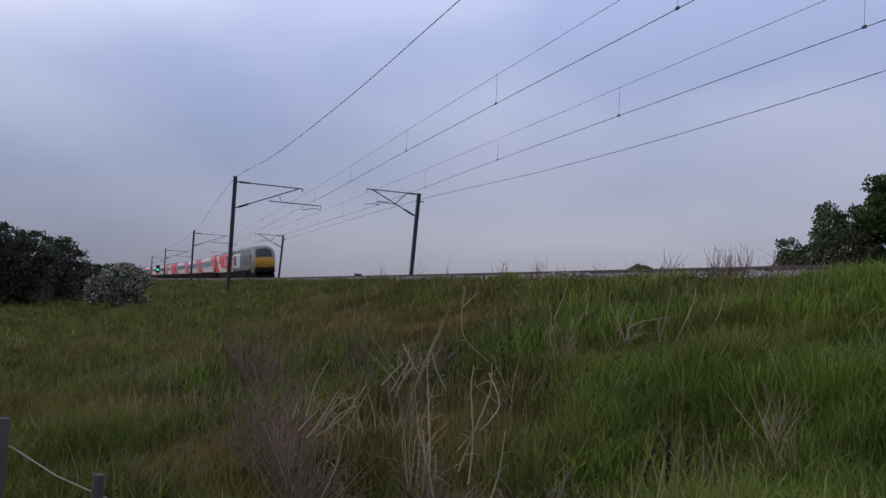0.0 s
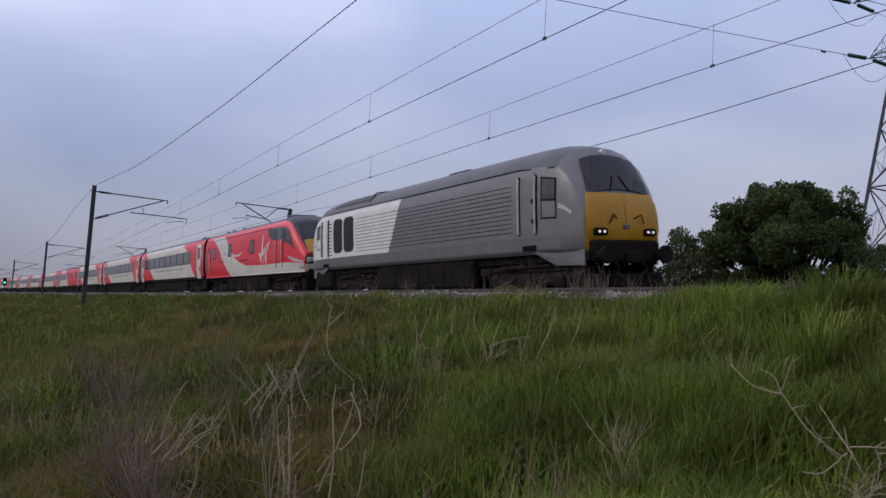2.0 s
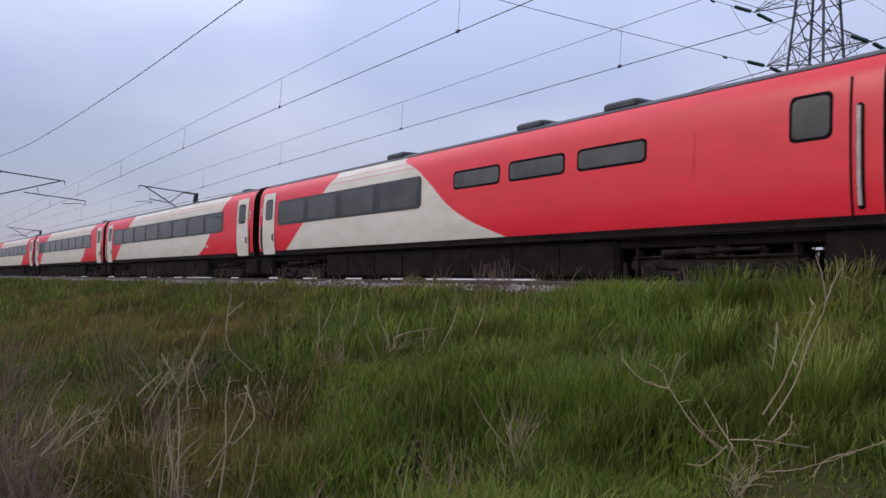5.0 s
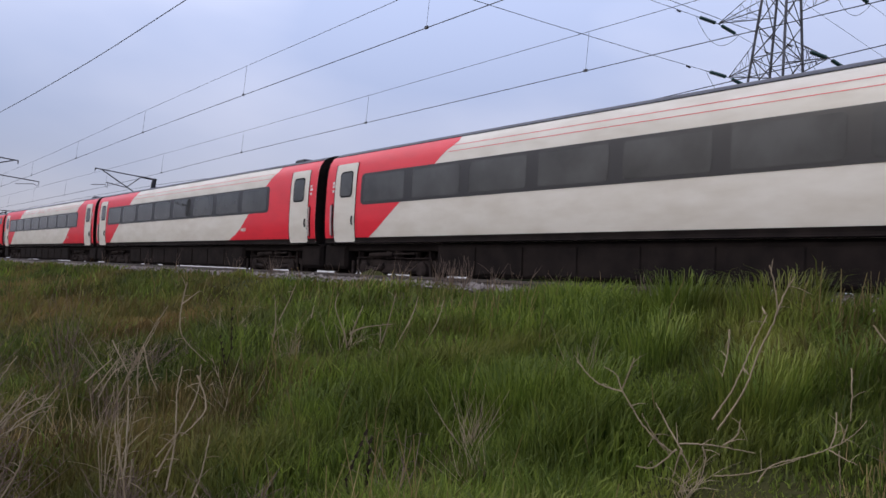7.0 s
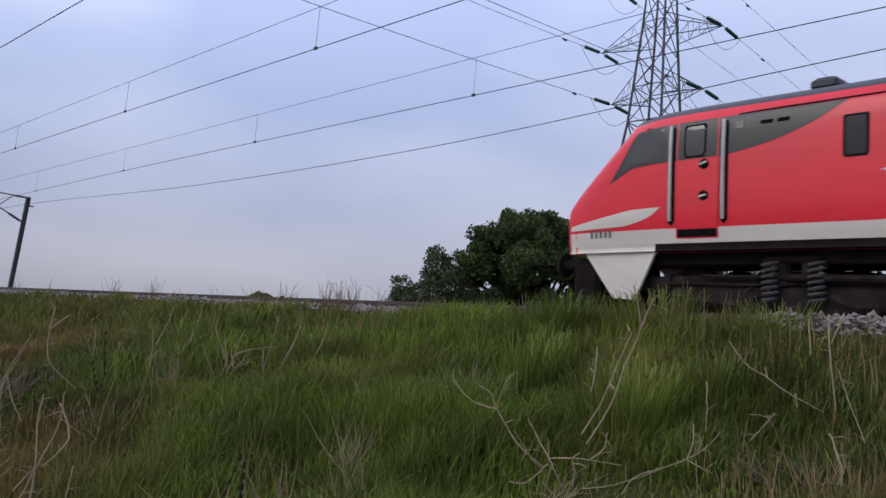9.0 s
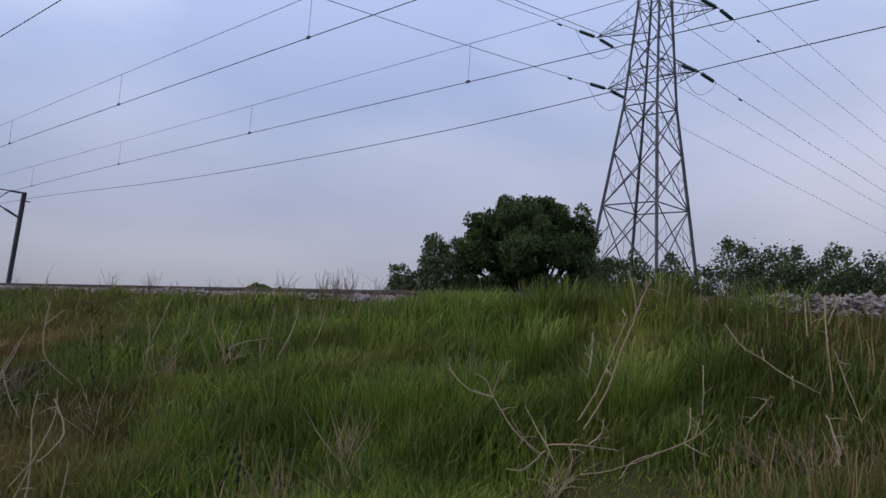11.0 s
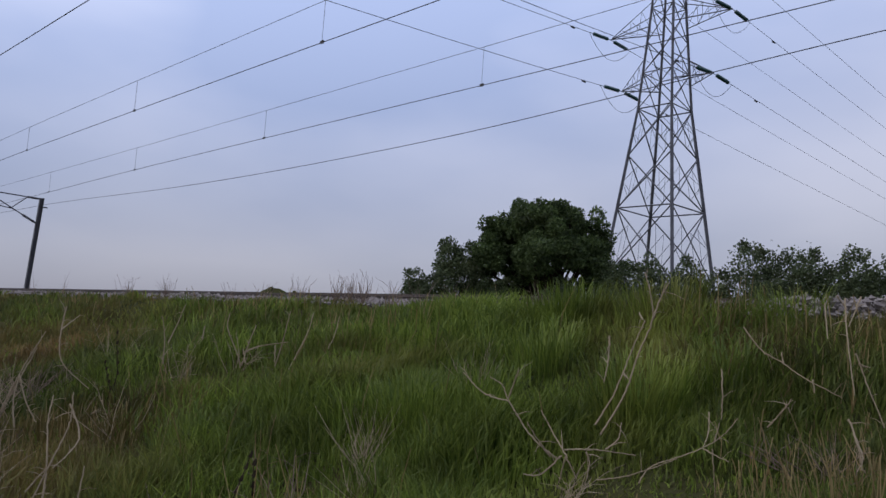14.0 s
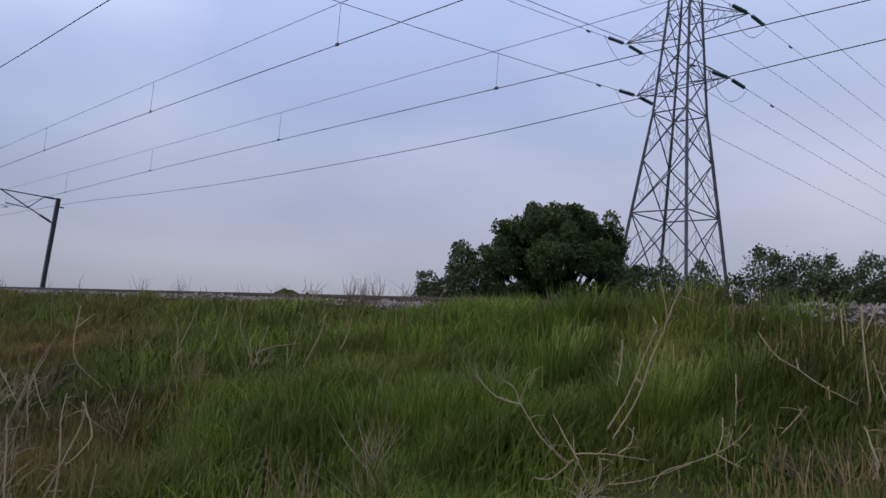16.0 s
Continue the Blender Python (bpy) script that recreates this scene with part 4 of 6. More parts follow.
            b.tube([(x - hb - 0.4, y + sd * 0.02, 0.74), (x - hb * 0.3, y + sd * 0.02, 0.77), (x + hb * 0.4, y + sd * 0.02, 0.73), (x + hb + 0.4, y + sd * 0.02, 0.75)], 0.02, 5)
        o = part("bogie", b, BOGIE, self.e, "dirty black steel bogie frame")
        if coils:
            for sd in (-1, 1):
                for k in (-0.33, 0.33):
                    coil = [(x + k + 0.11 * math.cos(a), sd * 1.16 + 0.11 * math.sin(a), 0.5 + 0.6 * a / 44) for a in np.arange(0, 44, 0.7)]
                    part("coil_spring", Build().tube(coil, 0.022, 4), GREYMARK, o, "grey coil spring")
        for k in (-1, 1):
            for sd in (-1, 1):
                wv = Build()
                c = x + k * hb
                wv.tube([(c, sd * 0.68, wheel), (c, sd * 0.72, wheel), (c, sd * 0.82, wheel)], [wheel + 0.025, wheel, wheel], 22)
                wv.tube([(c, sd * 0.82, wheel), (c, sd * 0.84, wheel)], [wheel * 0.8, wheel * 0.75], 22)
                wv.tube([(c, sd * 0.82, wheel), (c, sd * 0.95, wheel)], 0.12, 10)
                part("wheel", wv, BOGIE, o)
            part("axle", Build().tube([(x + k * hb, -0.75, wheel), (x + k * hb, 0.75, wheel)], 0.09, 8), BOGIE, o)

    def under(self, q0, q1, z0=0.34, z1=1.12, slats=0):
        b = Build()
        b.box(self.x(q1), self.x(q0), -1.22, 1.22, z0, z1, 0.06)
        o = part("equipment_case", b, BLACK, self.e, "dark dirty underfloor equipment case")
        n = max(1, int((q1 - q0) / 1.5))
        for k in range(n):
            a = q0 + (q1 - q0) * (k + 0.06) / n
            c = q0 + (q1 - q0) * (k + 0.94) / n
            for sd in (-1, 1):
                y = sd * 1.225
                d = Build()
                d.box(self.x(c), self.x(a), min(y, y + sd * 0.02), max(y, y + sd * 0.02), z0 + 0.08, z1 - 0.12, 0.008)
                for j in range(slats):
                    zz = z0 + 0.14 + (z1 - z0 - 0.3) * j / max(1, slats - 1)
                    d.box(self.x(c) + 0.06, self.x(a) - 0.06, min(y + sd * 0.02, y + sd * 0.06), max(y + sd * 0.02, y + sd * 0.06), zz - 0.02, zz + 0.03)
                part("case_panel", d, BOGIE if slats else BLACK, o)

    def gangway(self, q, sign):
        x = self.x(q)
        b = Build()
        for k in range(5):
            xx = x + sign * 0.06 * k
            w = 1.02 if k % 2 else 1.10
            b.box(xx - 0.025, xx + 0.025, -w, w, 1.0, 3.32, 0.02)
        part("gangway_bellows", b, RUBBER, self.e, "black rubber gangway bellows")
        part("coupler", Build().box(min(x, x + sign * 0.35), max(x, x + sign * 0.35), -0.15, 0.15, 0.75, 1.0, 0.03), BLACK, self.e)

    def buffers(self, q, sign, z=1.05):
        for sd in (-1, 1):
            x = self.x(q)
            b = Build().tube([(x, sd * 0.87, z), (x + sign * 0.4, sd * 0.87, z)], 0.10, 10).tube([(x + sign * 0.38, sd * 0.87, z), (x + sign * 0.46, sd * 0.87, z)], [0.22, 0.2], 14)
            part("buffer", b, BLACK, self.e, "black round buffer", smooth=False)

    def top_panel(self, name, q0, q1, y0, y1, mat, off=0.012, label="", narrow=0.0, parent=None):
        """A pane laid on the upper surface of the nose or the roof."""
        pr = [(p[0], p[1]) for p in self.pr if p[1] > 2.0][::-1]
        rows = []
        for i in range(9):
            q = q0 + (q1 - q0) * i / 8
            row = []
            for k in range(13):
                y = (y0 + (y1 - y0) * k / 12) * (1 - narrow * i / 8)
                sx, zt = self.section(q)
                wz = [self.squash(q, a, b) for a, b in pr]
                z = float(np.interp(abs(y), [a for a, _ in wz], [b for _, b in wz]))
                row.append((self.x(q) + off, y, z + off))
            rows.append(row)
        return part(name, Build().grid(rows), mat, parent if parent is not None else self.e, label, smooth=True)

    def bars(self, name, q0, z0, n, mat, pitch=0.09, h=0.13, sides=(-1,), w=0.05):
        """A row of short upright bars where a painted number stands."""
        for i in range(n):
            self.skin(name, z0, z0 + h, q0 + i * pitch, q0 + i * pitch + w, mat, 0.012, nz=1, nq=1, sides=sides)

    def strokes(self, q_of, z0, sd, mat):
        """A painted emblem: slanted brush strokes; q_of turns a reading distance into q."""
        lines = [((0.0, 0.55), (0.22, 0.62), (0.38, 0.12)), ((0.38, 0.12), (0.55, 0.75), (0.70, 1.42)), ((0.60, 0.42), (0.68, 0.62), (0.72, 0.75)), ((0.80, 0.40), (0.90, 0.72), (1.02, 0.85)),
                 ((0.55, 0.0), (1.1, 0.46), (1.72, 0.92)), ((1.12, 0.70), (1.2, 0.40), (1.18, 0.0)), ((1.28, 0.66), (1.34, 0.85), (1.38, 0.95)), ((1.42, 0.80), (1.52, 1.08), (1.58, 0.92)), ((1.58, 0.92), (1.66, 1.14), (1.74, 0.98))]
        for ln in lines:
            b = Build()
            rows = [[], []]
            for t in np.linspace(0, 1, 8):
                u = (1 - t) ** 2 * ln[0][0] + 2 * t * (1 - t) * ln[1][0] + t * t * ln[2][0]
                v = (1 - t) ** 2 * ln[0][1] + 2 * t * (1 - t) * ln[1][1] + t * t * ln[2][1]
                wd = 0.062 * (0.55 + math.sin(math.pi * (0.15 + 0.7 * t)))
                for k, s in ((0, -1), (1, 1)):
                    z = z0 + v + s * wd * 0.35
                    rows[k].append((self.x(q_of(u + s * wd)), sd * (self.w(z) + 0.010), z))
            b.grid(rows)
            part("emblem_stroke", b, mat, self.e)


def edge(keys):
    """A boundary curve of the livery: q as a smooth function of the height, through (z, q) keys."""
    zs, qs = [k[0] for k in keys], [k[1] for k in keys]
    dd = [(qs[min(i + 1, len(qs) - 1)] - qs[max(i - 1, 0)]) / (zs[min(i + 1, len(zs) - 1)] - zs[max(i - 1, 0)]) for i in range(len(zs))]

    def f(z):
        z = min(max(z, zs[0]), zs[-1])
        i = min(max(int(np.searchsorted(zs, z)) - 1, 0), len(zs) - 2)
        h = zs[i + 1] - zs[i]
        t = (z - zs[i]) / h
        return ((2 * t ** 3 - 3 * t * t + 1) * qs[i] + (t ** 3 - 2 * t * t + t) * h * dd[i] + (3 * t * t - 2 * t ** 3) * qs[i + 1] + (t ** 3 - t * t) * h * dd[i + 1])
    return f


FIRST_FRONT = edge([(1.19, 2.35), (1.3, 2.6), (1.6, 3.15), (2.1, 3.75), (2.5, 4.1), (2.85, 4.55), (3.2, 5.45), (3.42, 6.4)])
FIRST_REAR = edge([(1.19, 16.3), (1.35, 16.9), (1.65, 17.5), (2.18, 18.5), (2.7, 19.15), (3.1, 19.7), (3.3, 20.1), (3.45, 20.7)])
STD_FRONT = edge([(1.19, 6.6), (1.3, 6.3), (1.6, 5.55), (2.1, 4.85), (2.6, 4.1), (3.0, 3.65), (3.25, 3.3), (3.45, 2.95)])
STD_REAR = edge([(1.19, 20.6), (1.5, 20.0), (2.1, 19.05), (2.6, 18.25), (2.95, 17.7), (3.2, 17.35), (3.45, 16.9)])
BUFFET_FRONT = edge([(1.19, 8.3), (1.3, 8.7), (1.68, 9.85), (2.1, 10.75), (2.57, 11.4), (3.0, 12.0), (3.25, 12.45), (3.45, 13.0)])


def numeral(car, q, z, sd, mat):
    """The figure 1 on a first class door."""
    cu = bpy.data.curves.new("class_figure", "FONT")
    cu.body, cu.size, cu.align_x = "1", 0.5, "CENTER"
    me_ob = bpy.data.objects.new("class_figure_text", cu)
    scene.collection.objects.link(me_ob)
    me = bpy.data.meshes.new_from_object(me_ob.evaluated_get(bpy.context.evaluated_depsgraph_get()))
    bpy.data.objects.remove(me_ob)
    me.materials.clear()
    me.materials.append(mat)
    o = new("class_figure", me)
    o.parent = car.e
    o.matrix_basis = pose(car.x(q), sd * (car.w(z) + 0.02), z, 90, 0, 0 if sd < 0 else 180)
    return o


def build_coach(kind):
    label = {"first": "white first class coach with red ends and a dark window band", "standard": "white standard class coach with slanting red ends and dark windows",
             "buffet": "red and white buffet coach with small kitchen windows"}[kind]
    c = Car("coach", 23.0, COACH, label)
    c.shell(WHITE, ROOF, 3.585)
    c.front_ob.data.materials[0] = BLACK
    c.end_ob.data.materials[0] = BLACK
    ff = {"first": FIRST_FRONT, "standard": STD_FRONT, "buffet": BUFFET_FRONT}[kind]
    fr = FIRST_REAR if kind == "first" else STD_REAR
    c.skin("red_end_panel", 1.19, 3.575, 0.3, ff, RED, 0.004, nz=30, nq=3)
    c.skin("red_end_panel", 1.19, 3.575, fr, 22.7, RED, 0.004, nz=30, nq=3)
    lo, hi = 2.14, 2.98
    if kind == "buffet":
        spans, doors = [(12.0, 21.05)], ((21.3, 22.35),)
    else:
        spans, doors = [(3.85 if kind == "first" else 3.35, 20.85)], ((0.96, 2.06), (21.22, 22.26)) if kind == "first" else ((0.76, 1.88), (21.1, 22.2))
    for a, b in spans:
        band = None
        for sd in (-1, 1):
            band = c.skin("window_band", lo, hi, a, b, BAND, 0.008, corner=0.14, nz=14, nq=2, sides=(sd,), label="dark grey window band")
            n = int((b - a) / 2.03)
            pitch = (b - a) / n
            for i in range(n):
                c.skin("window_pane", lo + 0.07, hi - 0.07, a + pitch * i + 0.17, a + pitch * (i + 1) - 0.17, GLASS, 0.012, corner=0.07, nz=10, sides=(sd,), parent=band)
    if kind == "buffet":
        for a, b in ((4.6, 6.3), (6.75, 8.45), (8.85, 10.55)):
            c.window(2.53, 2.88, a, b)
        c.window(2.48, 3.1, 1.08, 1.68)
        c.skin("service_hatch", 2.2, 2.9, 3.5, 4.05, RED, 0.012, corner=0.05)
        c.rail_bar(0.62, 1.35, 2.9)
        c.skin("door_seam", 1.2, 3.3, 0.74, 0.78, RUBBER, 0.010, nq=1)
        for q in (5.6, 8.3, 14.0):
            for y0 in (-0.95, 0.2):
                part("roof_vent", Build().box(c.x(q) - 0.45, c.x(q) + 0.45, y0, y0 + 0.75, 3.66, 3.84, 0.05), ROOF, c.e)
    else:
        part("roof_vent", Build().box(c.x(2.3) - 0.3, c.x(2.3) + 0.3, -0.9, -0.35, 3.68, 3.8, 0.04), ROOF, c.e)
    for a, b in doors:
        win = (a + 0.3, b - 0.22, 2.42, 3.06) if a < 5 else (a + 0.22, b - 0.3, 2.42, 3.06)
        c.door(a, b, 1.16, 3.32, WHITE, win)
        out = a - 0.12 if a < 5 else b + 0.12
        c.rail_bar(out, 1.3, 2.25)
        for k, z in enumerate((2.55, 2.68, 2.78)):
            c.skin("notice", z, z + 0.07, out - 0.07 - 0.05 * (k % 2), out + 0.03, LOGO, 0.012, nz=1, nq=1)
        if kind == "first":
            for sd in (-1,):
                numeral(c, (a + b) / 2, 1.76, sd, GREYMARK)
    # thin lines along the cantrail and under the windows
    for z in (3.22, 3.36):
        c.skin("cantrail_line", z, z + 0.011, lambda zz: (ff(3.3) if kind != "buffet" else 12.4), lambda zz: fr(3.3), RED, 0.006, nz=1, nq=4)
    if kind == "first":
        for z, h in ((1.86, 0.035), (1.93, 0.014)):
            c.skin("waist_line", z, z + h, 5.5, 16.2, PURPLE, 0.008, nz=1, nq=4)
    else:
        c.bars("number_bar", 5.0, 1.56, 5, WHITE, 0.08, 0.11) if kind == "standard" else None
    c.skin("gutter", 3.572, 3.592, 0.3, 22.7, RUBBER, 0.010, nz=1, nq=4)
    c.skin("solebar", 1.12, 1.275, 0.3, 22.7, BLACK, 0.012, nz=2, nq=4)
    c.under(5.4, 17.6)
    part("underframe", Build().box(c.x(22.5), c.x(0.5), -1.15, 1.15, 0.92, 1.13, 0.02), BLACK, c.e)
    c.under(0.1, 1.3, 0.42)
    c.under(21.7, 22.9, 0.42)
    c.bogie(3.4)
    c.bogie(19.6)
    c.gangway(0.28, 1)
    c.gangway(22.72, -1)
    return c.e


def build_loco():
    """The leading diesel engine."""
    st = [(1.80, 0.83, 2.38), (1.86, 0.86, 2.50), (2.08, 0.91, 3.0), (2.34, 0.945, 3.46), (2.62, 0.975, 3.74), (3.2, 1, 3.86), (4.2, 1, 3.90), (17.0, 1, 3.90), (18.4, 0.99, 3.84), (19.0, 0.965, 3.62), (19.4, 0.93, 3.3), (19.7, 0.89, 2.9), (19.85, 0.85, 2.5)]
    c = Car("diesel_locomotive", 19.71, ENGINE, "silver diesel locomotive with ribbed sides and a yellow nose", st, "locomotive")
    c.shell(SILVER, ROOF_SILVER, 3.30, cab=2.62)
    c.front_ob.data.materials[0] = YELLOW
    # nose: yellow front, black buffer beam, lamps
    xf = c.x(1.79)
    nose = Build()
    rows = []
    for z, half, out in ((1.38, 1.06, 0.02), (1.46, 1.10, 0.07), (1.7, 1.115, 0.10), (2.0, 1.10, 0.085), (2.26, 1.07, 0.03), (2.42, 1.03, -0.04), (2.52, 0.98, -0.10)):
        rows.append([(xf - 0.08 + out * 0.8 + 0.13 * math.cos(u * 1.45) ** 0.8, half * math.sin(u * 1.5708), z) for u in np.linspace(-1, 1, 17)])
    nose.grid(rows)
    part("nose_panel", nose, YELLOW, c.e, "warning yellow nose", smooth=True)
    part("nose_seam", Build().tube([(xf + 0.07, 0, 1.4), (xf + 0.128, 0, 1.7), (xf + 0.118, 0, 2.0), (xf + 0.074, 0, 2.26)], 0.006, 4), RUBBER, c.e)
    xf += 0.05
    part("buffer_beam", Build().box(xf - 0.1, xf + 0.12, -1.02, 1.02, 0.88, 1.40, 0.06), BLACK, c.e)
    for sd in (-1, 1):
        h = part("headlamp", Build().box(xf - 0.06, xf + 0.10, sd * 0.74 - 0.2, sd * 0.74 + 0.2, 1.5, 1.68, 0.03), RUBBER, c.e, "black headlamp cluster")
        for k in (-0.08, 0.07):
            part("bulb", Build().tube([(xf + 0.04, sd * 0.74 + k, 1.59), (xf + 0.112, sd * 0.74 + k, 1.59)], 0.036, 10), LAMP, h)
        part("brake_pipe", Build().tube([(xf + 0.1, sd * 0.4, 0.9), (xf + 0.28, sd * 0.42, 0.75), (xf + 0.2, sd * 0.42, 0.4)], 0.03, 6), BLACK, c.e)
        part("nose_hose", Build().tube([(xf + 0.06, sd * 0.25, 1.9), (xf + 0.13, sd * 0.42, 2.0), (xf + 0.11, sd * 0.52, 1.78)], 0.018, 5), BLACK, c.e)
        part("wiper", Build().tube([(c.x(1.89) + 0.05, sd * 0.3, 2.56), (c.x(2.06) + 0.06, sd * 0.1, 2.95)], 0.012, 4), RUBBER, c.e)
    part("top_lamp", Build().tube([(c.x(2.5), 0, 3.60), (c.x(2.40), 0, 3.59)], 0.07, 12), CHROME, c.e)
    part("nose_emblem", Build().box(xf - 0.02, xf + 0.115, -0.09, 0.09, 1.66, 1.76, 0.01), GREYMARK, c.e)
    part("coupler", Build().box(xf, xf + 0.5, -0.12, 0.12, 0.85, 1.12, 0.03), BLACK, c.e)
    c.buffers(1.72, 1)
    c.buffers(19.75, -1)
    part("snow_plough", Build().box(xf - 0.2, xf + 0.1, -1.1, 1.1, 0.28, 0.62, 0.05), BLACK, c.e)
    xf -= 0.05
    c.top_panel("windscreen", 1.90, 2.36, -0.93, 0.93, SCREEN, 0.03, "dark raked windscreen", 0.12)
    c.top_panel("windscreen", 19.3, 19.78, -0.72, 0.72, SCREEN, 0.02, "dark raked windscreen", -0.05)
    # side: grey lower stripe, skirts, ribs, doors, grilles
    c.skin("pale_rear_panel", 1.57, 3.29, edge([(1.57, 11.95), (2.4, 11.45), (3.29, 11.0)]), 19.84, PALE, 0.005, "paler silver rear part of the side", nz=12, nq=30)
    c.skin("lower_stripe", 1.14, 1.56, 2.5, 19.2, GREY_BAND, 0.006, "mid grey stripe along the lower side", nz=6, nq=60)
    for sd in (-1, 1):
        for a, b, t in ((1.83, 2.8, 3.5), (19.84, 18.8, 17.7)):
            y = sd * 1.2
            v = [(c.x(a), sd * 1.12, 1.6), (c.x(a), sd * 1.12, 0.82), (c.x(b), y, 0.84), (c.x(t), sd * 1.32, 1.16), (c.x(t), sd * 1.335, 1.6)]
            v += [(p[0], p[1] - sd * 0.05, p[2]) for p in v]
            part("cab_skirt", Build().add(v, [(0, 1, 2, 3, 4), (9, 8, 7, 6, 5), (0, 5, 6, 1), (1, 6, 7, 2), (2, 7, 8, 3), (3, 8, 9, 4), (4, 9, 5, 0)]), SILVER if a < 10 else GREY_BAND, c.e)
        for i in range(11):
            z = 1.72 + i * 0.118
            c.skin("rib_groove", z, z + 0.017, 4.45, 14.75, BLACK, 0.008, nz=1, nq=3, sides=(sd,))
        for i in range(10):
            z = 1.68 + i * 0.135
            c.skin("louvre", z, z + 0.03, 17.15, 17.5, BLACK, 0.010, nz=1, nq=1, sides=(sd,))
        for a, b in ((16.05, 16.98), (14.95, 15.93)):
            g = c.skin("radiator_grille", 1.74, 3.06, a, b, GRILLE, 0.010, "dark octagonal radiator grille", nz=16, sides=(sd,), corner=0.2)
            for k in range(14):
                z = 1.84 + k * 0.085
                c.skin("grille_slat", z, z + 0.02, a + 0.1, b - 0.1, BOGIE, 0.02, nz=1, nq=1, sides=(sd,), parent=g)
    for q0, q1, w0, w1 in ((3.45, 4.05, 2.6, 3.18), (17.6, 18.2, 18.42, 18.98)):
        for sd in (-1, 1):
            f = c.skin("cab_window", 1.99, 3.04, w0, w1, RUBBER, 0.008, nz=6, sides=(sd,))
            c.skin("lower_panel", 2.03, 2.44, w0 + 0.04, w1 - 0.04, SILVER if q0 < 10 else PALE, 0.012, nz=3, sides=(sd,), parent=f)
            c.skin("glass", 2.48, 3.0, w0 + 0.05, w1 - 0.05, GLASS, 0.012, nz=3, sides=(sd,), parent=f)
        c.skin("cab_door", 1.62, 3.2, q0, q1, SILVER if q0 < 10 else PALE, 0.012, nz=6)
        for q in (q0 - 0.06, q1 + 0.06):
            c.rail_bar(q, 1.6, 3.12)
        for z in (1.9, 2.4):
            c.skin("door_latch", z, z + 0.12, q0 + 0.02, q0 + 0.12, RUBBER, 0.018, nz=1, nq=1)
        c.skin("step_recess", 1.22, 1.36, q0 - 0.05, q1 - 0.05, RUBBER, 0.016, nz=1, nq=1)
    c.bars("number_bar", 2.14, 2.28, 5, LOGO, 0.085, 0.13)
    c.bars("number_bar", 19.1, 2.2, 5, GREYMARK, 0.07, 0.12)
    c.skin("gutter", 3.28, 3.31, 2.7, 17.6, RUBBER, 0.016, nz=1, nq=10)
    c.top_panel("roof_grille", 13.9, 17.4, -1.15, 1.15, GRILLE, 0.03, "black roof fan grille")
    for q in (13.8,):
        part("roof_strap", Build().tube([(c.x(q), sd * 1.2 * s, z) for sd, s, z in ((-1, 1, 3.46), (-1, 0.75, 3.8), (1, 0.0, 3.92), (1, 0.75, 3.8), (1, 1, 3.46))], 0.022, 6), ROOF, c.e)
    part("exhaust", Build().box(c.x(9.4), c.x(8.2), -0.4, 0.4, 3.85, 3.93, 0.03), ROOF, c.e)
    c.under(6.6, 13.2, 0.30, 1.14)
    c.under(17.5, 19.3, 0.40, 1.1)
    part("underframe", Build().box(c.x(18.6), c.x(1.7), -1.1, 1.1, 0.92, 1.15, 0.02), BLACK, c.e)
    c.bogie(4.2, 2.8, 0.48, heavy=True)
    c.bogie(15.5, 2.8, 0.48, heavy=True)
    return c.e



def nose_stations(o):
    return [(q + o, s, z) for q, s, z in ((0.95, 0.80, 2.02), (1.15, 0.85, 2.25), (1.5, 0.90, 2.62), (1.9, 0.94, 3.02), (2.35, 0.975, 3.46), (2.8, 1, 3.72), (3.4, 1, 3.81))]


def nose_front(c, tip_mat, cover_mat, o):
    """The raked cab end shared by the driving trailer and the electric engine."""
    xf = c.x(0.95 + o)
    b = Build()
    b.grid([[(xf - 0.03 + dx + 0.10 * math.cos(u * 1.5) ** 0.9, 1.085 * math.sin(u * 1.5708), z) for u in np.linspace(-1, 1, 15)] for z, dx in ((1.47, 0.02), (1.6, 0.03), (1.8, 0.0), (1.96, -0.07))])
    part("nose_panel", b, tip_mat, c.e, smooth=True)
    b = Build()
    b.grid([[(xf - 0.03 + dx + 0.10 * math.cos(u * 1.5) ** 0.9, 1.085 * math.sin(u * 1.5708), z) for u in np.linspace(-1, 1, 15)] for z, dx in ((1.16, -0.02), (1.3, 0.02), (1.47, 0.03))])
    part("nose_valance", b, WHITE, c.e, "white lower edge of the nose", smooth=True)
    c.top_panel("nose_cover", 0.96 + o, 1.5 + o, -0.92, 0.92, cover_mat, 0.012)
    c.top_panel("windscreen", 1.52 + o, 2.5 + o, -0.98, 0.98, SCREEN, 0.014, "large dark raked windscreen", 0.05)
    for sd in (-1, 1):
        part("marker_lamp", Build().box(xf - 0.1, xf + 0.07, sd * 0.78 - 0.24, sd * 0.78 + 0.24, 1.54, 1.76, 0.03), CHROME, c.e, "grey lamp cluster")
    part("air_dam", Build().box(xf - 0.6, xf - 0.05, -1.05, 1.05, 0.3, 1.15, 0.08), BLACK, c.e)
    part("coupler", Build().box(xf - 0.3, xf + 0.28, -0.14, 0.14, 0.82, 1.08, 0.03), BLACK, c.e)
    part("coupling_hook", Build().tube([(xf + 0.2, 0, 0.8), (xf + 0.35, 0.05, 0.62), (xf + 0.2, 0.1, 0.5)], 0.05, 6), ORANGE, c.e)
    c.buffers(1.12 + o, 1)


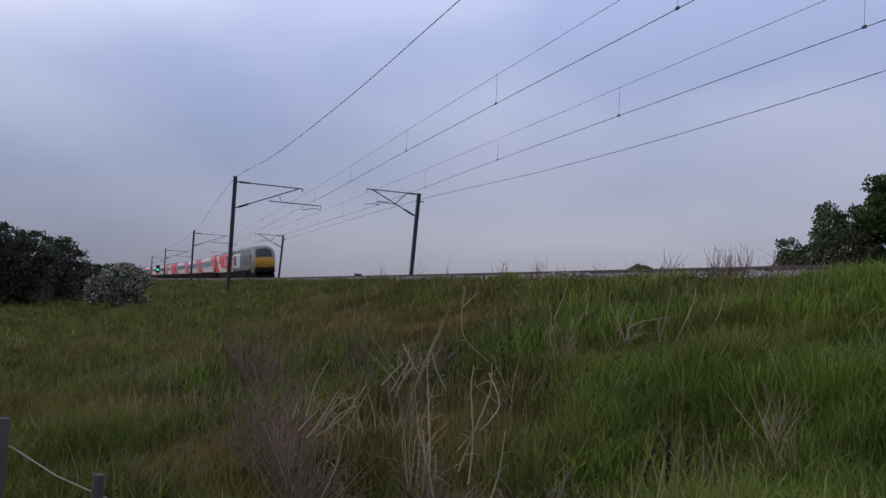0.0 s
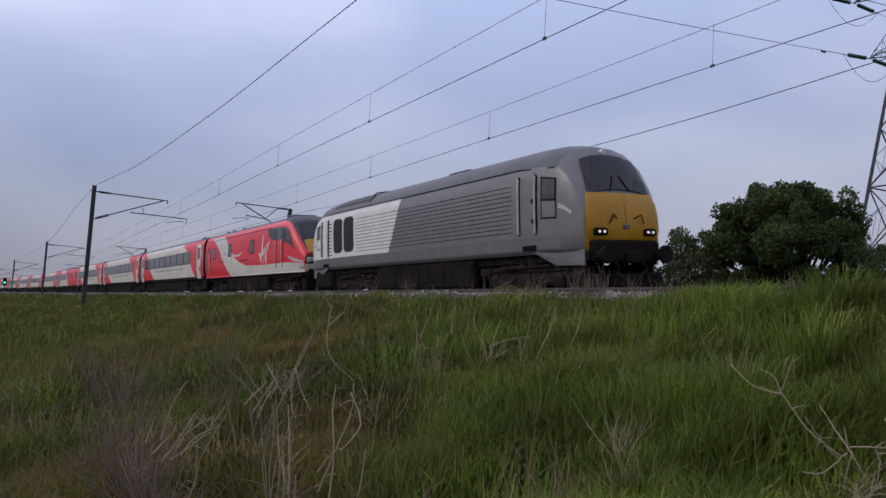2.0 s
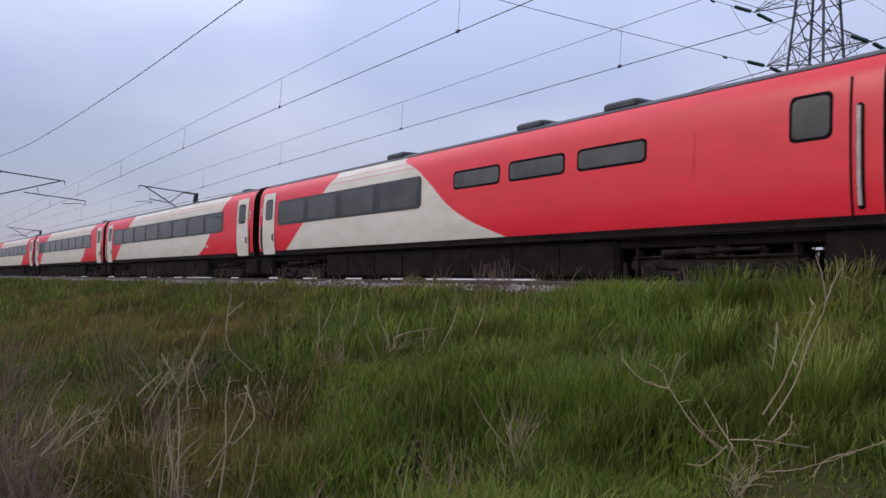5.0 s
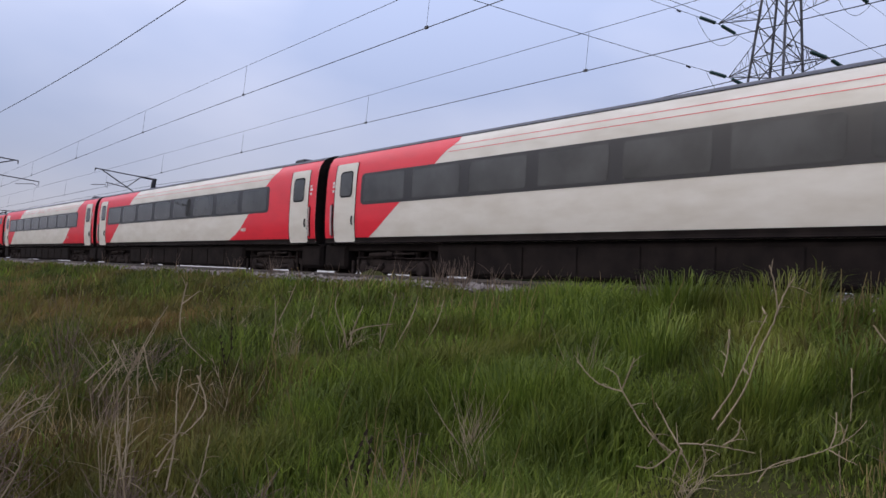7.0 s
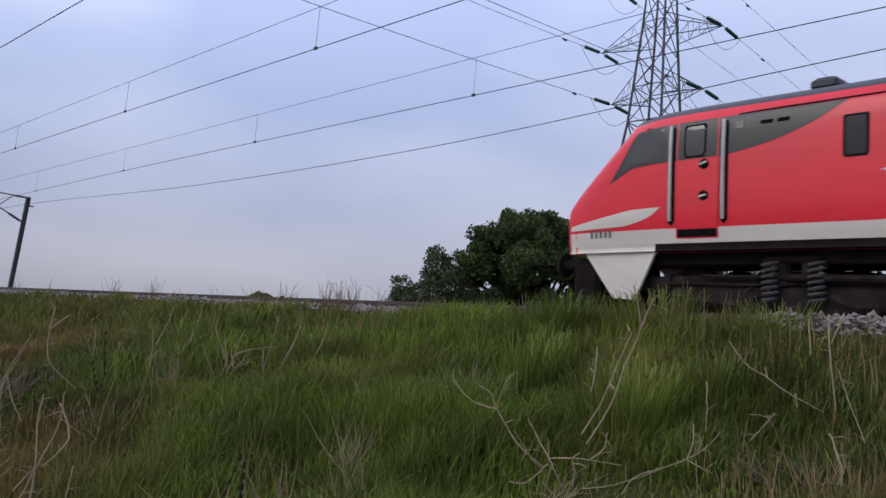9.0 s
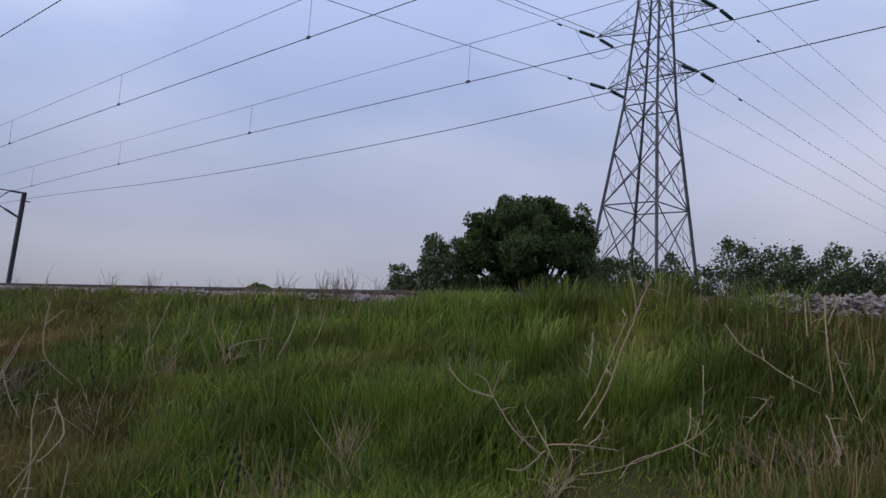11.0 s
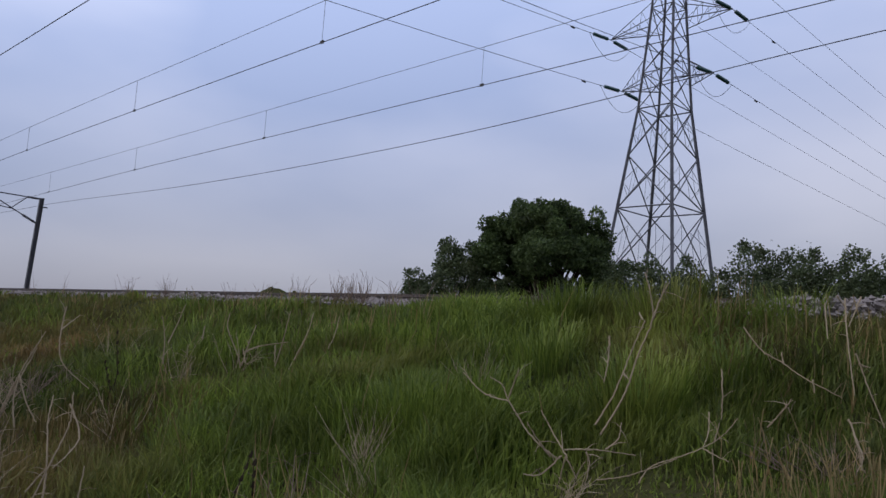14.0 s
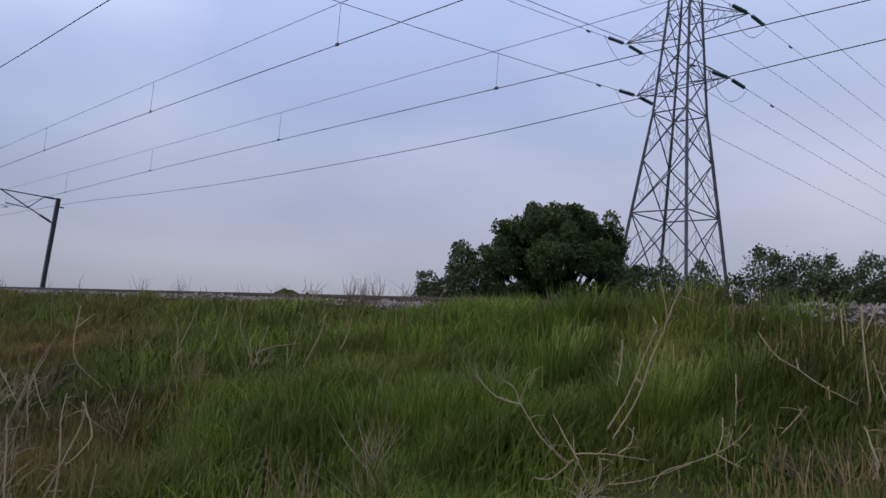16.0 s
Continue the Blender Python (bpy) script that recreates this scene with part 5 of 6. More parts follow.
def build_trailer():
    """The driving trailer behind the engine; its nose leads."""
    c = Car("driving_trailer", 18.83, COACH, "red and white driving van trailer with a raked cab", nose_stations(0.4) + [(18.5, 1, 3.81)])
    c.shell(RED, ROOF, 3.56)
    nose_front(c, BAND, YELLOW, 0.4)
    low = edge([(1.12, 12.6), (1.3, 13.0), (1.77, 13.8), (2.2, 14.55), (2.56, 14.9), (2.9, 15.5), (3.2, 16.2), (3.43, 17.1)])
    up = edge([(1.58, 5.0), (1.62, 9.0), (1.70, 9.8), (1.85, 10.7), (2.05, 11.55), (2.39, 12.35), (2.75, 12.95), (3.1, 13.45), (3.43, 14.2)])
    c.skin("white_sweep", 1.60, 3.43, up, low, WHITE, 0.005, nz=34, nq=3)
    c.skin("white_lower", 1.125, 1.60, 1.4, low, WHITE, 0.011, nz=6, nq=60)
    for sd in (-1, 1):
        b = Build()
        rows = [[], []]
        for t in np.linspace(0, 1, 12):
            q, z, w = 12.75 - 2.7 * t, 2.5 * (1 - t) ** 2 + 2 * 2.0 * t * (1 - t) + 2.44 * t * t, 0.045 * math.sin(math.pi * t) + 0.006
            for k, s in ((0, -1), (1, 1)):
                rows[k].append((c.x(q), sd * (c.w(z) + 0.009), z + s * w))
        part("light_swoosh", b.grid(rows), LOGO, c.e)
    grey = edge([(2.62, 4.1), (2.72, 5.0), (2.9, 5.5), (3.1, 5.8), (3.3, 6.0)])
    c.skin("cab_window_surround", 2.58, 3.28, edge([(2.58, 2.15), (3.28, 2.8)]), grey, BAND, 0.006, "dark grey cab window surround", nz=14, nq=24)
    c.skin("cab_window", 2.66, 3.2, edge([(2.66, 2.32), (3.2, 2.82)]), 3.3, GLASS, 0.010, nz=6, nq=2)
    c.skin("cab_window", 2.7, 3.2, 3.75, 4.3, GLASS, 0.010, nz=4)
    c.skin("nose_flash", 1.68, 1.95, 1.42, edge([(1.68, 2.2), (1.8, 2.6), (1.95, 3.0)]), CHROME, 0.008, "silver flash behind the lamps", nz=6, nq=20)
    c.skin("cab_door", 1.62, 2.68, 3.66, 4.42, RED, 0.011, nz=8)
    c.rail_bar(3.58, 1.35, 2.75)
    c.rail_bar(4.48, 1.35, 2.75)
    c.window(2.26, 2.88, 8.15, 8.8)
    c.window(2.28, 2.88, 12.5, 13.15)
    c.window(2.27, 2.82, 15.95, 16.6)
    for q in (9.1, 13.75):
        c.skin("door_handle", 2.34, 2.58, q, q + 0.08, RUBBER, 0.012, nz=2, nq=1)
    c.skin("door_track", 1.98, 2.02, 14.0, 15.2, RUBBER, 0.016, nz=1, nq=1)
    c.skin("door_track", 1.92, 1.96, 9.2, 10.8, RUBBER, 0.016, nz=1, nq=1)
    c.skin("door_seam", 1.2, 2.6, 12.35, 12.375, RUBBER, 0.009, nz=3, nq=1)
    c.skin("luggage_door", 1.22, 3.2, 17.35, 18.15, RED, 0.012, nz=8, corner=0.05)
    for sd in (-1, 1):
        f = c.skin("door_window_frame", 2.62, 3.0, 17.5, 17.86, RUBBER, 0.018, corner=0.05, nz=8, sides=(sd,))
        c.skin("glass", 2.66, 2.96, 17.54, 17.82, SCREEN, 0.022, corner=0.04, nz=8, sides=(sd,), parent=f)
    c.rail_bar(17.28, 1.4, 2.75)
    c.rail_bar(18.22, 1.4, 2.75)
    c.strokes(lambda u: 7.25 - u, 1.62, -1, LOGO)
    c.bars("number_bar", 1.35, 1.27, 5, GREYMARK, 0.09, 0.12)
    c.skin("gutter", 3.30, 3.33, 2.7, 18.5, RUBBER, 0.008, nz=1, nq=6)
    for q in (12.5, 14.6, 15.9):
        part("roof_vent", Build().tube([(c.x(q), 0.3, 3.74), (c.x(q), 0.3, 3.92)], 0.1, 8), ROOF, c.e)
        part("roof_vent", Build().tube([(c.x(q), -0.6, 3.66), (c.x(q), -0.6, 3.84)], 0.09, 8), ROOF, c.e)
    part("cab_roof_pod", Build().box(c.x(5.2), c.x(4.3), -0.6, 0.6, 3.74, 3.90, 0.05), ROOF, c.e)
    c.under(6.2, 13.8)
    part("underframe", Build().box(c.x(18.3), c.x(1.5), -1.15, 1.15, 0.92, 1.13, 0.02), BLACK, c.e)
    c.bogie(4.0)
    c.bogie(15.9)
    c.gangway(18.55, -1)
    return c.e


def build_electric():
    """The electric engine that pushes at the back; built with its raked nose at its own front, which trails."""
    st = [(q, s, min(z, 3.46 + 0.03 * q, 3.63)) for q, s, z in nose_stations(-0.5)] + [(16.0, 1, 3.63), (18.84, 1, 3.61), (18.9, 0.97, 3.57)]
    c = Car("electric_locomotive", 19.4, ELECTRIC, "red and white electric locomotive with a raked nose", st, "locomotive")
    c.shell(RED, ROOF, 3.36)
    c.end_ob.data.materials[0] = BLACK
    nose_front(c, RED, RED, -0.5)
    up = edge([(1.46, 5.0), (1.56, 7.5), (1.70, 9.8), (1.95, 11.0), (2.38, 12.05), (2.9, 12.75), (3.2, 13.0), (3.35, 12.7)])
    low = edge([(1.19, 12.9), (1.33, 13.0), (1.68, 14.15), (2.1, 14.7), (2.64, 15.15), (3.0, 15.55), (3.3, 16.0), (3.36, 16.1)])
    c.skin("white_sweep", 1.47, 3.35, up, low, WHITE, 0.005, nz=34, nq=3)
    c.skin("nose_lower", 1.12, 1.25, 0.5, 2.3, WHITE, 0.006, nz=3, nq=8)
    c.skin("black_sill", 1.12, 1.25, 2.3, 12.9, BLACK, 0.007, nz=3, nq=3)
    c.skin("white_lower", 1.25, 1.48, 0.5, low, WHITE, 0.006, nz=8, nq=60)
    for sd in (1, -1):
        b = Build()
        rows = [[], []]
        for t in np.linspace(0, 1, 12):
            q, z, w = 9.0 + 3.4 * t, 2.10 + 0.55 * t * t, 0.05 * math.sin(math.pi * t) + 0.006
            for k, s in ((0, -1), (1, 1)):
                rows[k].append((c.x(q), sd * (c.w(z) + 0.009), z + s * w))
        part("light_swoosh", b.grid(rows), LOGO, c.e)
    c.skin("cab_window_surround", 2.58, 3.20, edge([(2.58, 1.38), (3.20, 1.95)]), edge([(2.58, 3.4), (2.7, 4.05), (2.9, 4.65), (3.20, 5.2)]), BAND, 0.006, "dark grey cab window surround", nz=14, nq=24)
    c.skin("cab_window", 2.64, 3.15, edge([(2.64, 1.58), (3.15, 2.02)]), 2.42, GLASS, 0.010, nz=6, nq=6)
    for q0, q1, z0, z1, mt in ((3.62, 3.74, 2.98, 3.1, CONCRETE), (4.0, 4.18, 3.0, 3.06, RUBBER), (4.24, 4.42, 3.0, 3.06, RUBBER)):
        c.skin("notice", z0, z1, q0, q1, mt, 0.012, nz=1, nq=1)
    c.skin("nose_flash", 1.56, 1.84, 0.52, edge([(1.56, 1.7), (1.62, 2.0), (1.72, 2.25), (1.84, 2.4)]), WHITE, 0.008, "white flash behind the lamps", nz=6, nq=20)
    for d0, d1 in ((2.68, 3.37), (16.57, 17.31)):
        for sd in (-1, 1):
            d = c.skin("cab_door", 1.32, 3.22, d0, d1, RED, 0.012, nz=10, sides=(sd,))
            c.skin("door_top", 2.58, 3.2, d0 + 0.02, d1 - 0.02, BAND, 0.014, nz=6, sides=(sd,), parent=d) if d0 < 5 else None
            c.skin("door_window_frame", 2.6, 3.14, d0 + 0.12, d1 - 0.2, RUBBER, 0.016, nz=6, sides=(sd,), parent=d, corner=0.03)
            c.skin("door_window", 2.63, 3.11, d0 + 0.15, d1 - 0.23, GLASS, 0.02, nz=6, sides=(sd,), parent=d, corner=0.03)
            for z in (1.9, 2.4):
                c.skin("door_latch", z, z + 0.16, d0 + 0.38, d0 + 0.54, RUBBER, 0.018, nz=4, nq=1, sides=(sd,), parent=d, corner=0.06)
                part("door_pull", Build().tube([(c.x(d0 + 0.40), sd * (c.w(z) + 0.03), z + 0.04), (c.x(d0 + 0.52), sd * (c.w(z) + 0.04), z + 0.07)], 0.018, 6), CHROME, d, "bright door handle")
            c.skin("kick_plate", 1.34, 1.46, d0 + 0.02, d1 - 0.02, RUBBER, 0.018, nz=1, nq=1, sides=(sd,), parent=d)
        c.rail_bar(d0 - 0.09, 1.53, 3.15)
        c.rail_bar(d1 + 0.09, 1.53, 3.15)
    c.window(2.40, 2.94, 5.17, 5.44, frame=0.03, corner=0.015, glass=SCREEN)
    c.window(2.42, 2.96, 10.1, 10.64, frame=0.03, corner=0.015, glass=SCREEN)
    c.window(2.40, 2.96, 14.43, 14.68, LOGO, frame=0.05, corner=0.015, glass=SCREEN)
    c.window(2.43, 2.96, 15.94, 16.12, frame=0.03, corner=0.015, glass=SCREEN)
    c.window(2.68, 3.13, 17.89, 18.62, GREYMARK, frame=0.02, corner=0.02)
    c.skin("plaque", 2.48, 2.92, 11.75, 13.4, GREYMARK, 0.014, "grey commemorative plaque", nz=4, nq=4, sides=(1, -1))
    c.skin("plaque_bar", 2.70, 2.78, 12.15, 13.2, LOGO, 0.018, nz=1, nq=3, sides=(1, -1))
    c.skin("plaque_tail", 2.40, 2.55, 12.1, 12.95, GREYMARK, 0.012, nz=2, nq=3, sides=(1, -1))
    c.skin("plaque_badge", 2.56, 2.92, 11.55, 11.8, LOGO, 0.017, nz=2, nq=1, sides=(1, -1))
    c.strokes(lambda u: 5.66 + u, 1.6, 1, LOGO)
    c.bars("number_bar", 1.0, 1.38, 5, GREYMARK, 0.1, 0.14, sides=(1,))
    c.skin("gutter", 3.21, 3.235, 2.1, 18.6, RUBBER, 0.008, nz=1, nq=8)
    for q, w in ((4.6, 0.2), (12.0, 0.36)):
        part("roof_box", Build().box(c.x(q) - w, c.x(q) + w, -0.85, 0.6, 3.52, 3.70, 0.05), ROOF, c.e)
    part("roof_hatch", Build().box(c.x(10.2), c.x(6.6), -0.8, 0.8, 3.54, 3.61, 0.03), ROOF_SILVER, c.e)
    pan = Build()
    p0 = 13.5
    for sd in (-0.5, 0.5):
        pan.tube([(c.x(p0 + 0.2), sd, 3.70), (c.x(p0 + 1.8), sd * 0.8, 3.80), (c.x(p0 + 0.5), sd * 0.6, 3.88)], 0.022, 5)
        pan.tube([(c.x(p0), sd, 3.68), (c.x(p0 + 2.1), sd, 3.70)], 0.03, 5)
        pan.tube([(c.x(p0 + 0.2), sd, 3.72), (c.x(p0 + 0.5), sd * 0.9, 3.86), (c.x(p0 + 1.0), sd * 0.9, 3.84)], 0.016, 5)
    for xx in (0.45, 0.7):
        pan.tube([(c.x(p0 + xx), -0.8, 3.80), (c.x(p0 + xx), -0.66, 3.90), (c.x(p0 + xx), 0.66, 3.90), (c.x(p0 + xx), 0.8, 3.80)], 0.02, 5)
    for xx in (p0 + 0.1, p0 + 2.0):
        for sd in (-0.55, 0.55):
            pan.tube([(c.x(xx), sd, 3.5), (c.x(xx), sd, 3.58), (c.x(xx), sd, 3.68)], [0.07, 0.05, 0.06], 8)
    part("pantograph", pan, BLACK, c.e, "folded black pantograph")
    c.under(7.4, 12.3, 0.34, 1.16, slats=5)
    part("underframe", Build().box(c.x(18.7), c.x(1.7), -1.1, 1.1, 0.92, 1.16, 0.02), BLACK, c.e)
    c.bogie(4.4, 3.35, 0.5, heavy=True, coils=True)
    c.bogie(15.0, 3.35, 0.5, heavy=True, coils=True)
    for sd in (-1, 1):
        v = [(c.x(0.8), sd * 1.12, 1.16), (c.x(1.44), sd * 1.2, 0.38), (c.x(1.88), sd * 1.25, 0.36), (c.x(2.3), sd * 1.3, 1.16)]
        v += [(p[0], p[1] - sd * 0.06, p[2]) for p in v]
        part("side_skirt", Build().add(v, [(0, 1, 2, 3), (7, 6, 5, 4), (0, 4, 5, 1), (1, 5, 6, 2), (2, 6, 7, 3), (3, 7, 4, 0)]), WHITE, c.e, "white painted nose skirt")
        c.skin("rear_skirt", 1.12, 1.22, 12.9, 18.85, BLACK, 0.012, nz=2, nq=2, sides=(sd,))
    part("end_door", Build().box(c.x(18.95), c.x(18.88), -0.42, 0.42, 1.2, 3.0, 0.02), YELLOW, c.e, "yellow end door panel")
    for y0, y1 in ((-1.1, -0.55), (0.55, 1.1)):
        part("end_box", Build().box(c.x(19.25), c.x(18.9), y0, y1, 1.35, 2.45, 0.03), YELLOW, c.e, "yellow box on the engine's flat end")
    part("end_coupling", Build().tube([(c.x(19.0), 0, 0.9), (c.x(19.35), 0.1, 0.7), (c.x(19.4), 0.3, 0.68)], 0.07, 6), ORANGE, c.e)
    c.buffers(18.9, -1)
    # the body sits a little higher on its bogies than the coaches do
    for ob in c.e.children:
        if not ob.name.startswith(("bogie", "equipment_case", "buffer", "coupl", "air_dam")):
            ob.location.z += 0.11
    return c.e


def build_train():
    cars = []
    q = 0.0
    cars.append((build_loco(), q + 19.71 / 2, 0))
    q += 19.71
    cars.append((build_trailer(), q + 18.83 / 2, 0))
    q += 18.83
    made = {}
    for kind in ("first", "first", "first", "buffet", "standard", "standard", "standard", "standard", "standard"):
        if kind in made:
            e = copy_thing(made[kind], Matrix.Identity(4))
        else:
            e = made[kind] = build_coach(kind)
        cars.append((e, q + 11.5, 0))
        q += 23.0
    cars.append((build_electric(), q + 9.7, 180))
    return cars

# ---- dead weeds, fence, lineside ----


def weed(name, az, dist, n, h, spread, rad, mat, seed, label, fork=0.55, seeds=False):
    rng = np.random.default_rng(seed)
    x, y = polar(az, dist)
    b = stems(rng, (0, 0, 0), n, h, spread, rad, fork, seeds)
    o = b.ob(name, mat)
    o.matrix_basis = pose(x, y, ground_z(x, y) + 0.02)
    return tagged(o, label, "dead plant", kind="stuff")


def bent(b, pts, r0, r1, rng, twigs=0, n=10):
    """A crooked dead branch through a few points, with short side twigs."""
    ps = [Vector(p) for p in pts]
    line = []
    for i in range(len(ps) - 1):
        a, c = ps[max(i - 1, 0)], ps[min(i + 2, len(ps) - 1)]
        for k in range(n):
            t = k / n
            p, q = ps[i], ps[i + 1]
            m0, m1 = (q - a) * 0.5, (c - p) * 0.5
            line.append((2 * t ** 3 - 3 * t * t + 1) * p + (t ** 3 - 2 * t * t + t) * m0 + (3 * t * t - 2 * t ** 3) * q + (t ** 3 - t * t) * m1 + Vector(rng.normal(0, 0.0012, 3)))
    line.append(ps[-1])
    rad = [r0 + (r1 - r0) * i / (len(line) - 1) for i in range(len(line))]
    b.tube(line, rad, 5)
    for _ in range(twigs):
        i = int(rng.integers(2, len(line) - 1))
        d = Vector(rng.normal(0, 1, 3)).normalized() * rng.uniform(0.04, 0.13)
        d.z = abs(d.z) if rng.random() < 0.7 else -abs(d.z)
        b.tube([line[i], line[i] + d * 0.5 + Vector((0, 0, 0.008)), line[i] + d], [rad[i] * 0.6, rad[i] * 0.45, rad[i] * 0.15], 4)


def branch_plant(name, base, lines, seed, label, mat, rad=0.009, twigs=6):
    """lines: for each branch its points as (right, up) metres across the view from the base, with a small depth wobble."""
    rng = np.random.default_rng(seed)
    az, dist = base[:2]
    x, y = polar(az, dist)
    a = radians(az)
    rt, aw = Vector((math.cos(a), math.sin(a), 0)), Vector((-math.sin(a), math.cos(a), 0))
    b = Build()
    for ln in lines:
        dep = rng.normal(0, 0.025)
        pts = [rt * u + Vector((0, 0, v)) + aw * (dep * i + 0.12 * v) for i, (u, v) in enumerate(ln)]
        bent(b, pts, rad, rad * 0.55, rng, twigs=twigs if len(pts) > 2 else 1)
    o = b.ob(name, mat)
    o.matrix_basis = pose(x, y, base[2] if len(base) > 2 else ground_z(x, y) + 0.12)
    return tagged(o, label, "dead plant", kind="stuff")


def build_weeds():
    tan, brown = "pale dry dead stalks standing in the grass", "clump of brown dead stalks in the grass"
    branch_plant("dead_bramble", (34.3, 4.40, -1.25), [[(0.02, -0.01), (-0.05, 0.08), (-0.14, 0.21)], [(-0.03, -0.02), (-0.17, 0.08), (-0.3, 0.25), (-0.34, 0.33), (-0.41, 0.37)], [(-0.3, 0.25), (-0.44, 0.28), (-0.56, 0.38)], [(-0.31, 0.26), (-0.28, 0.35), (-0.26, 0.42)],
                                                       [(-0.0, 0.03), (0.11, 0.04), (0.21, 0.04), (0.36, 0.03)], [(0.21, 0.05), (0.27, 0.11), (0.28, 0.19)], [(0.01, 0.0), (0.07, -0.11)], [(0.01, 0.0), (-0.02, -0.14)], [(0.11, 0.03), (0.13, -0.03), (0.11, -0.14)], [(-0.01, -0.0), (-0.11, -0.1), (-0.2, -0.11)], [(-0.07, -0.01), (-0.15, 0.09), (-0.19, 0.16)]], 3, "pale dead bramble branches sprawling over the grass", DRY, 0.0049, 3)
    branch_plant("dead_bramble", (31.8, 4.53, -1.13), [[(-0.02, -0.01), (0.09, 0.2), (0.16, 0.44), (0.22, 0.61), (0.2, 0.76), (0.17, 0.86)], [(-0.05, 0.04), (0.04, 0.21), (0.11, 0.42), (0.18, 0.61)], [(0.22, 0.61), (0.26, 0.74), (0.3, 0.82)], [(-0.0, 0.51), (-0.0, 0.38), (-0.02, 0.26)], [(0.17, 0.61), (0.15, 0.65)], [(0.08, 0.32), (0.11, 0.29)]], 4, "tall pale dead bramble stems leaning out of the grass", DRY, 0.0056, 3)
    branch_plant("dead_bramble", (25.4, 4.36, -1.17), [[(-0.3, -0.17), (-0.25, -0.09), (-0.12, -0.03), (-0.0, 0.03), (0.09, 0.1), (0.15, 0.18)], [(-0.0, 0.03), (0.05, 0.01), (0.12, -0.01)], [(0.02, 0.21), (0.02, 0.11), (-0.0, 0.04)], [(0.07, 0.42), (0.08, 0.28), (0.08, 0.18)], [(0.05, 0.07), (0.07, 0.16)], [(-0.5, -0.18), (-0.33, -0.13), (-0.12, -0.03)], [(0.04, 0.03), (0.05, -0.07), (0.06, -0.2)]], 6, "low pale dead bramble runner over the grass", DRY, 0.0037, 1)
    branch_plant("dead_branch", (17.8, 5.06, -0.87), [[(-0.52, 0.36), (-0.42, 0.24), (-0.3, 0.17), (-0.17, 0.09), (-0.0, 0.01)], [(-0.3, 0.17), (-0.32, 0.23)], [(-0.15, 0.09), (-0.14, 0.02)], [(0.0, 0.55), (0.02, 0.31), (0.06, 0.03)], [(-0.04, 0.56), (0.01, 0.49)], [(0.08, 0.56), (0.02, 0.39)], [(0.06, 0.25), (0.11, 0.1), (0.2, -0.13)], [(0.08, 0.19), (0.13, 0.18)], [(-0.37, -0.19), (-0.28, -0.07), (-0.25, -0.02)], [(-0.27, -0.07), (-0.26, -0.1)], [(-0.1, 0.52), (-0.08, 0.32)]], 5, "pale dead branches leaning in the grass", DRY, 0.0049)
    branch_plant("dead_branch", (16.4, 4.31, -1.09), [[(-0.05, 0.16), (-0.0, 0.02), (0.01, -0.05)], [(-0.03, 0.1), (0.01, 0.0), (-0.01, -0.06)], [(-0.05, -0.17), (-0.01, -0.2)]], 8, "short pale dead branches in the grass", DRY, 0.0048)
    branch_plant("dead_weed", (57.9, 7.94, -1.05), [[(-0.01, -0.05), (-0.04, 0.06), (-0.16, 0.31), (-0.15, 0.46)], [(0.0, 0.08), (0.14, 0.16), (0.41, 0.22)], [(0.0, -0.03), (0.04, 0.16), (0.1, 0.36)], [(0.28, -0.12), (0.35, 0.18), (0.41, 0.52)], [(0.43, -0.05), (0.58, 0.3), (0.63, 0.51)], [(0.69, -0.02), (0.83, 0.27), (0.88, 0.5)], [(-0.68, 0.14), (-0.61, 0.33), (-0.56, 0.5)], [(-0.71, -0.05), (-0.71, 0.17), (-0.75, 0.38)], [(0.03, 0.0), (0.0, 0.13)], [(0.29, 0.18), (0.3, 0.02)], [(-0.38, 0.19), (-0.37, 0.32)]], 7, tan, DRY, 0.0070, 3)
    branch_plant("dead_weed", (53.9, 4.20, -1.52), [[(0.01, -0.03), (-0.02, 0.19), (0.0, 0.39)], [(-0.02, -0.03), (-0.05, 0.13), (-0.06, 0.32)], [(0.23, 0.01), (0.18, 0.06)], [(-0.37, -0.04), (-0.38, 0.12)]], 12, tan, STRAW, 0.0029, 5)
    branch_plant("dead_weed", (71.4, 7.23, -1.57), [[(-0.14, -0.13), (-0.06, 0.14), (0.05, 0.44), (0.17, 0.71)], [(0.02, 0.35), (0.09, 0.15), (0.18, -0.0)], [(0.3, 0.92), (0.28, 0.66), (0.32, 0.46), (0.54, 0.26)], [(-0.23, 0.38), (-0.07, 0.12)], [(-0.33, -0.07), (-0.15, 0.25)], [(-0.39, 0.02), (-0.21, 0.23)], [(-0.1, -0.0), (0.03, 0.34), (0.12, 0.57)], [(0.28, 0.73), (0.41, 0.86)], [(0.03, -0.05), (0.0, 0.15), (0.02, 0.37)], [(-0.27, -0.09), (-0.2, 0.09), (-0.11, 0.19)]], 9, tan, DRY, 0.0070)
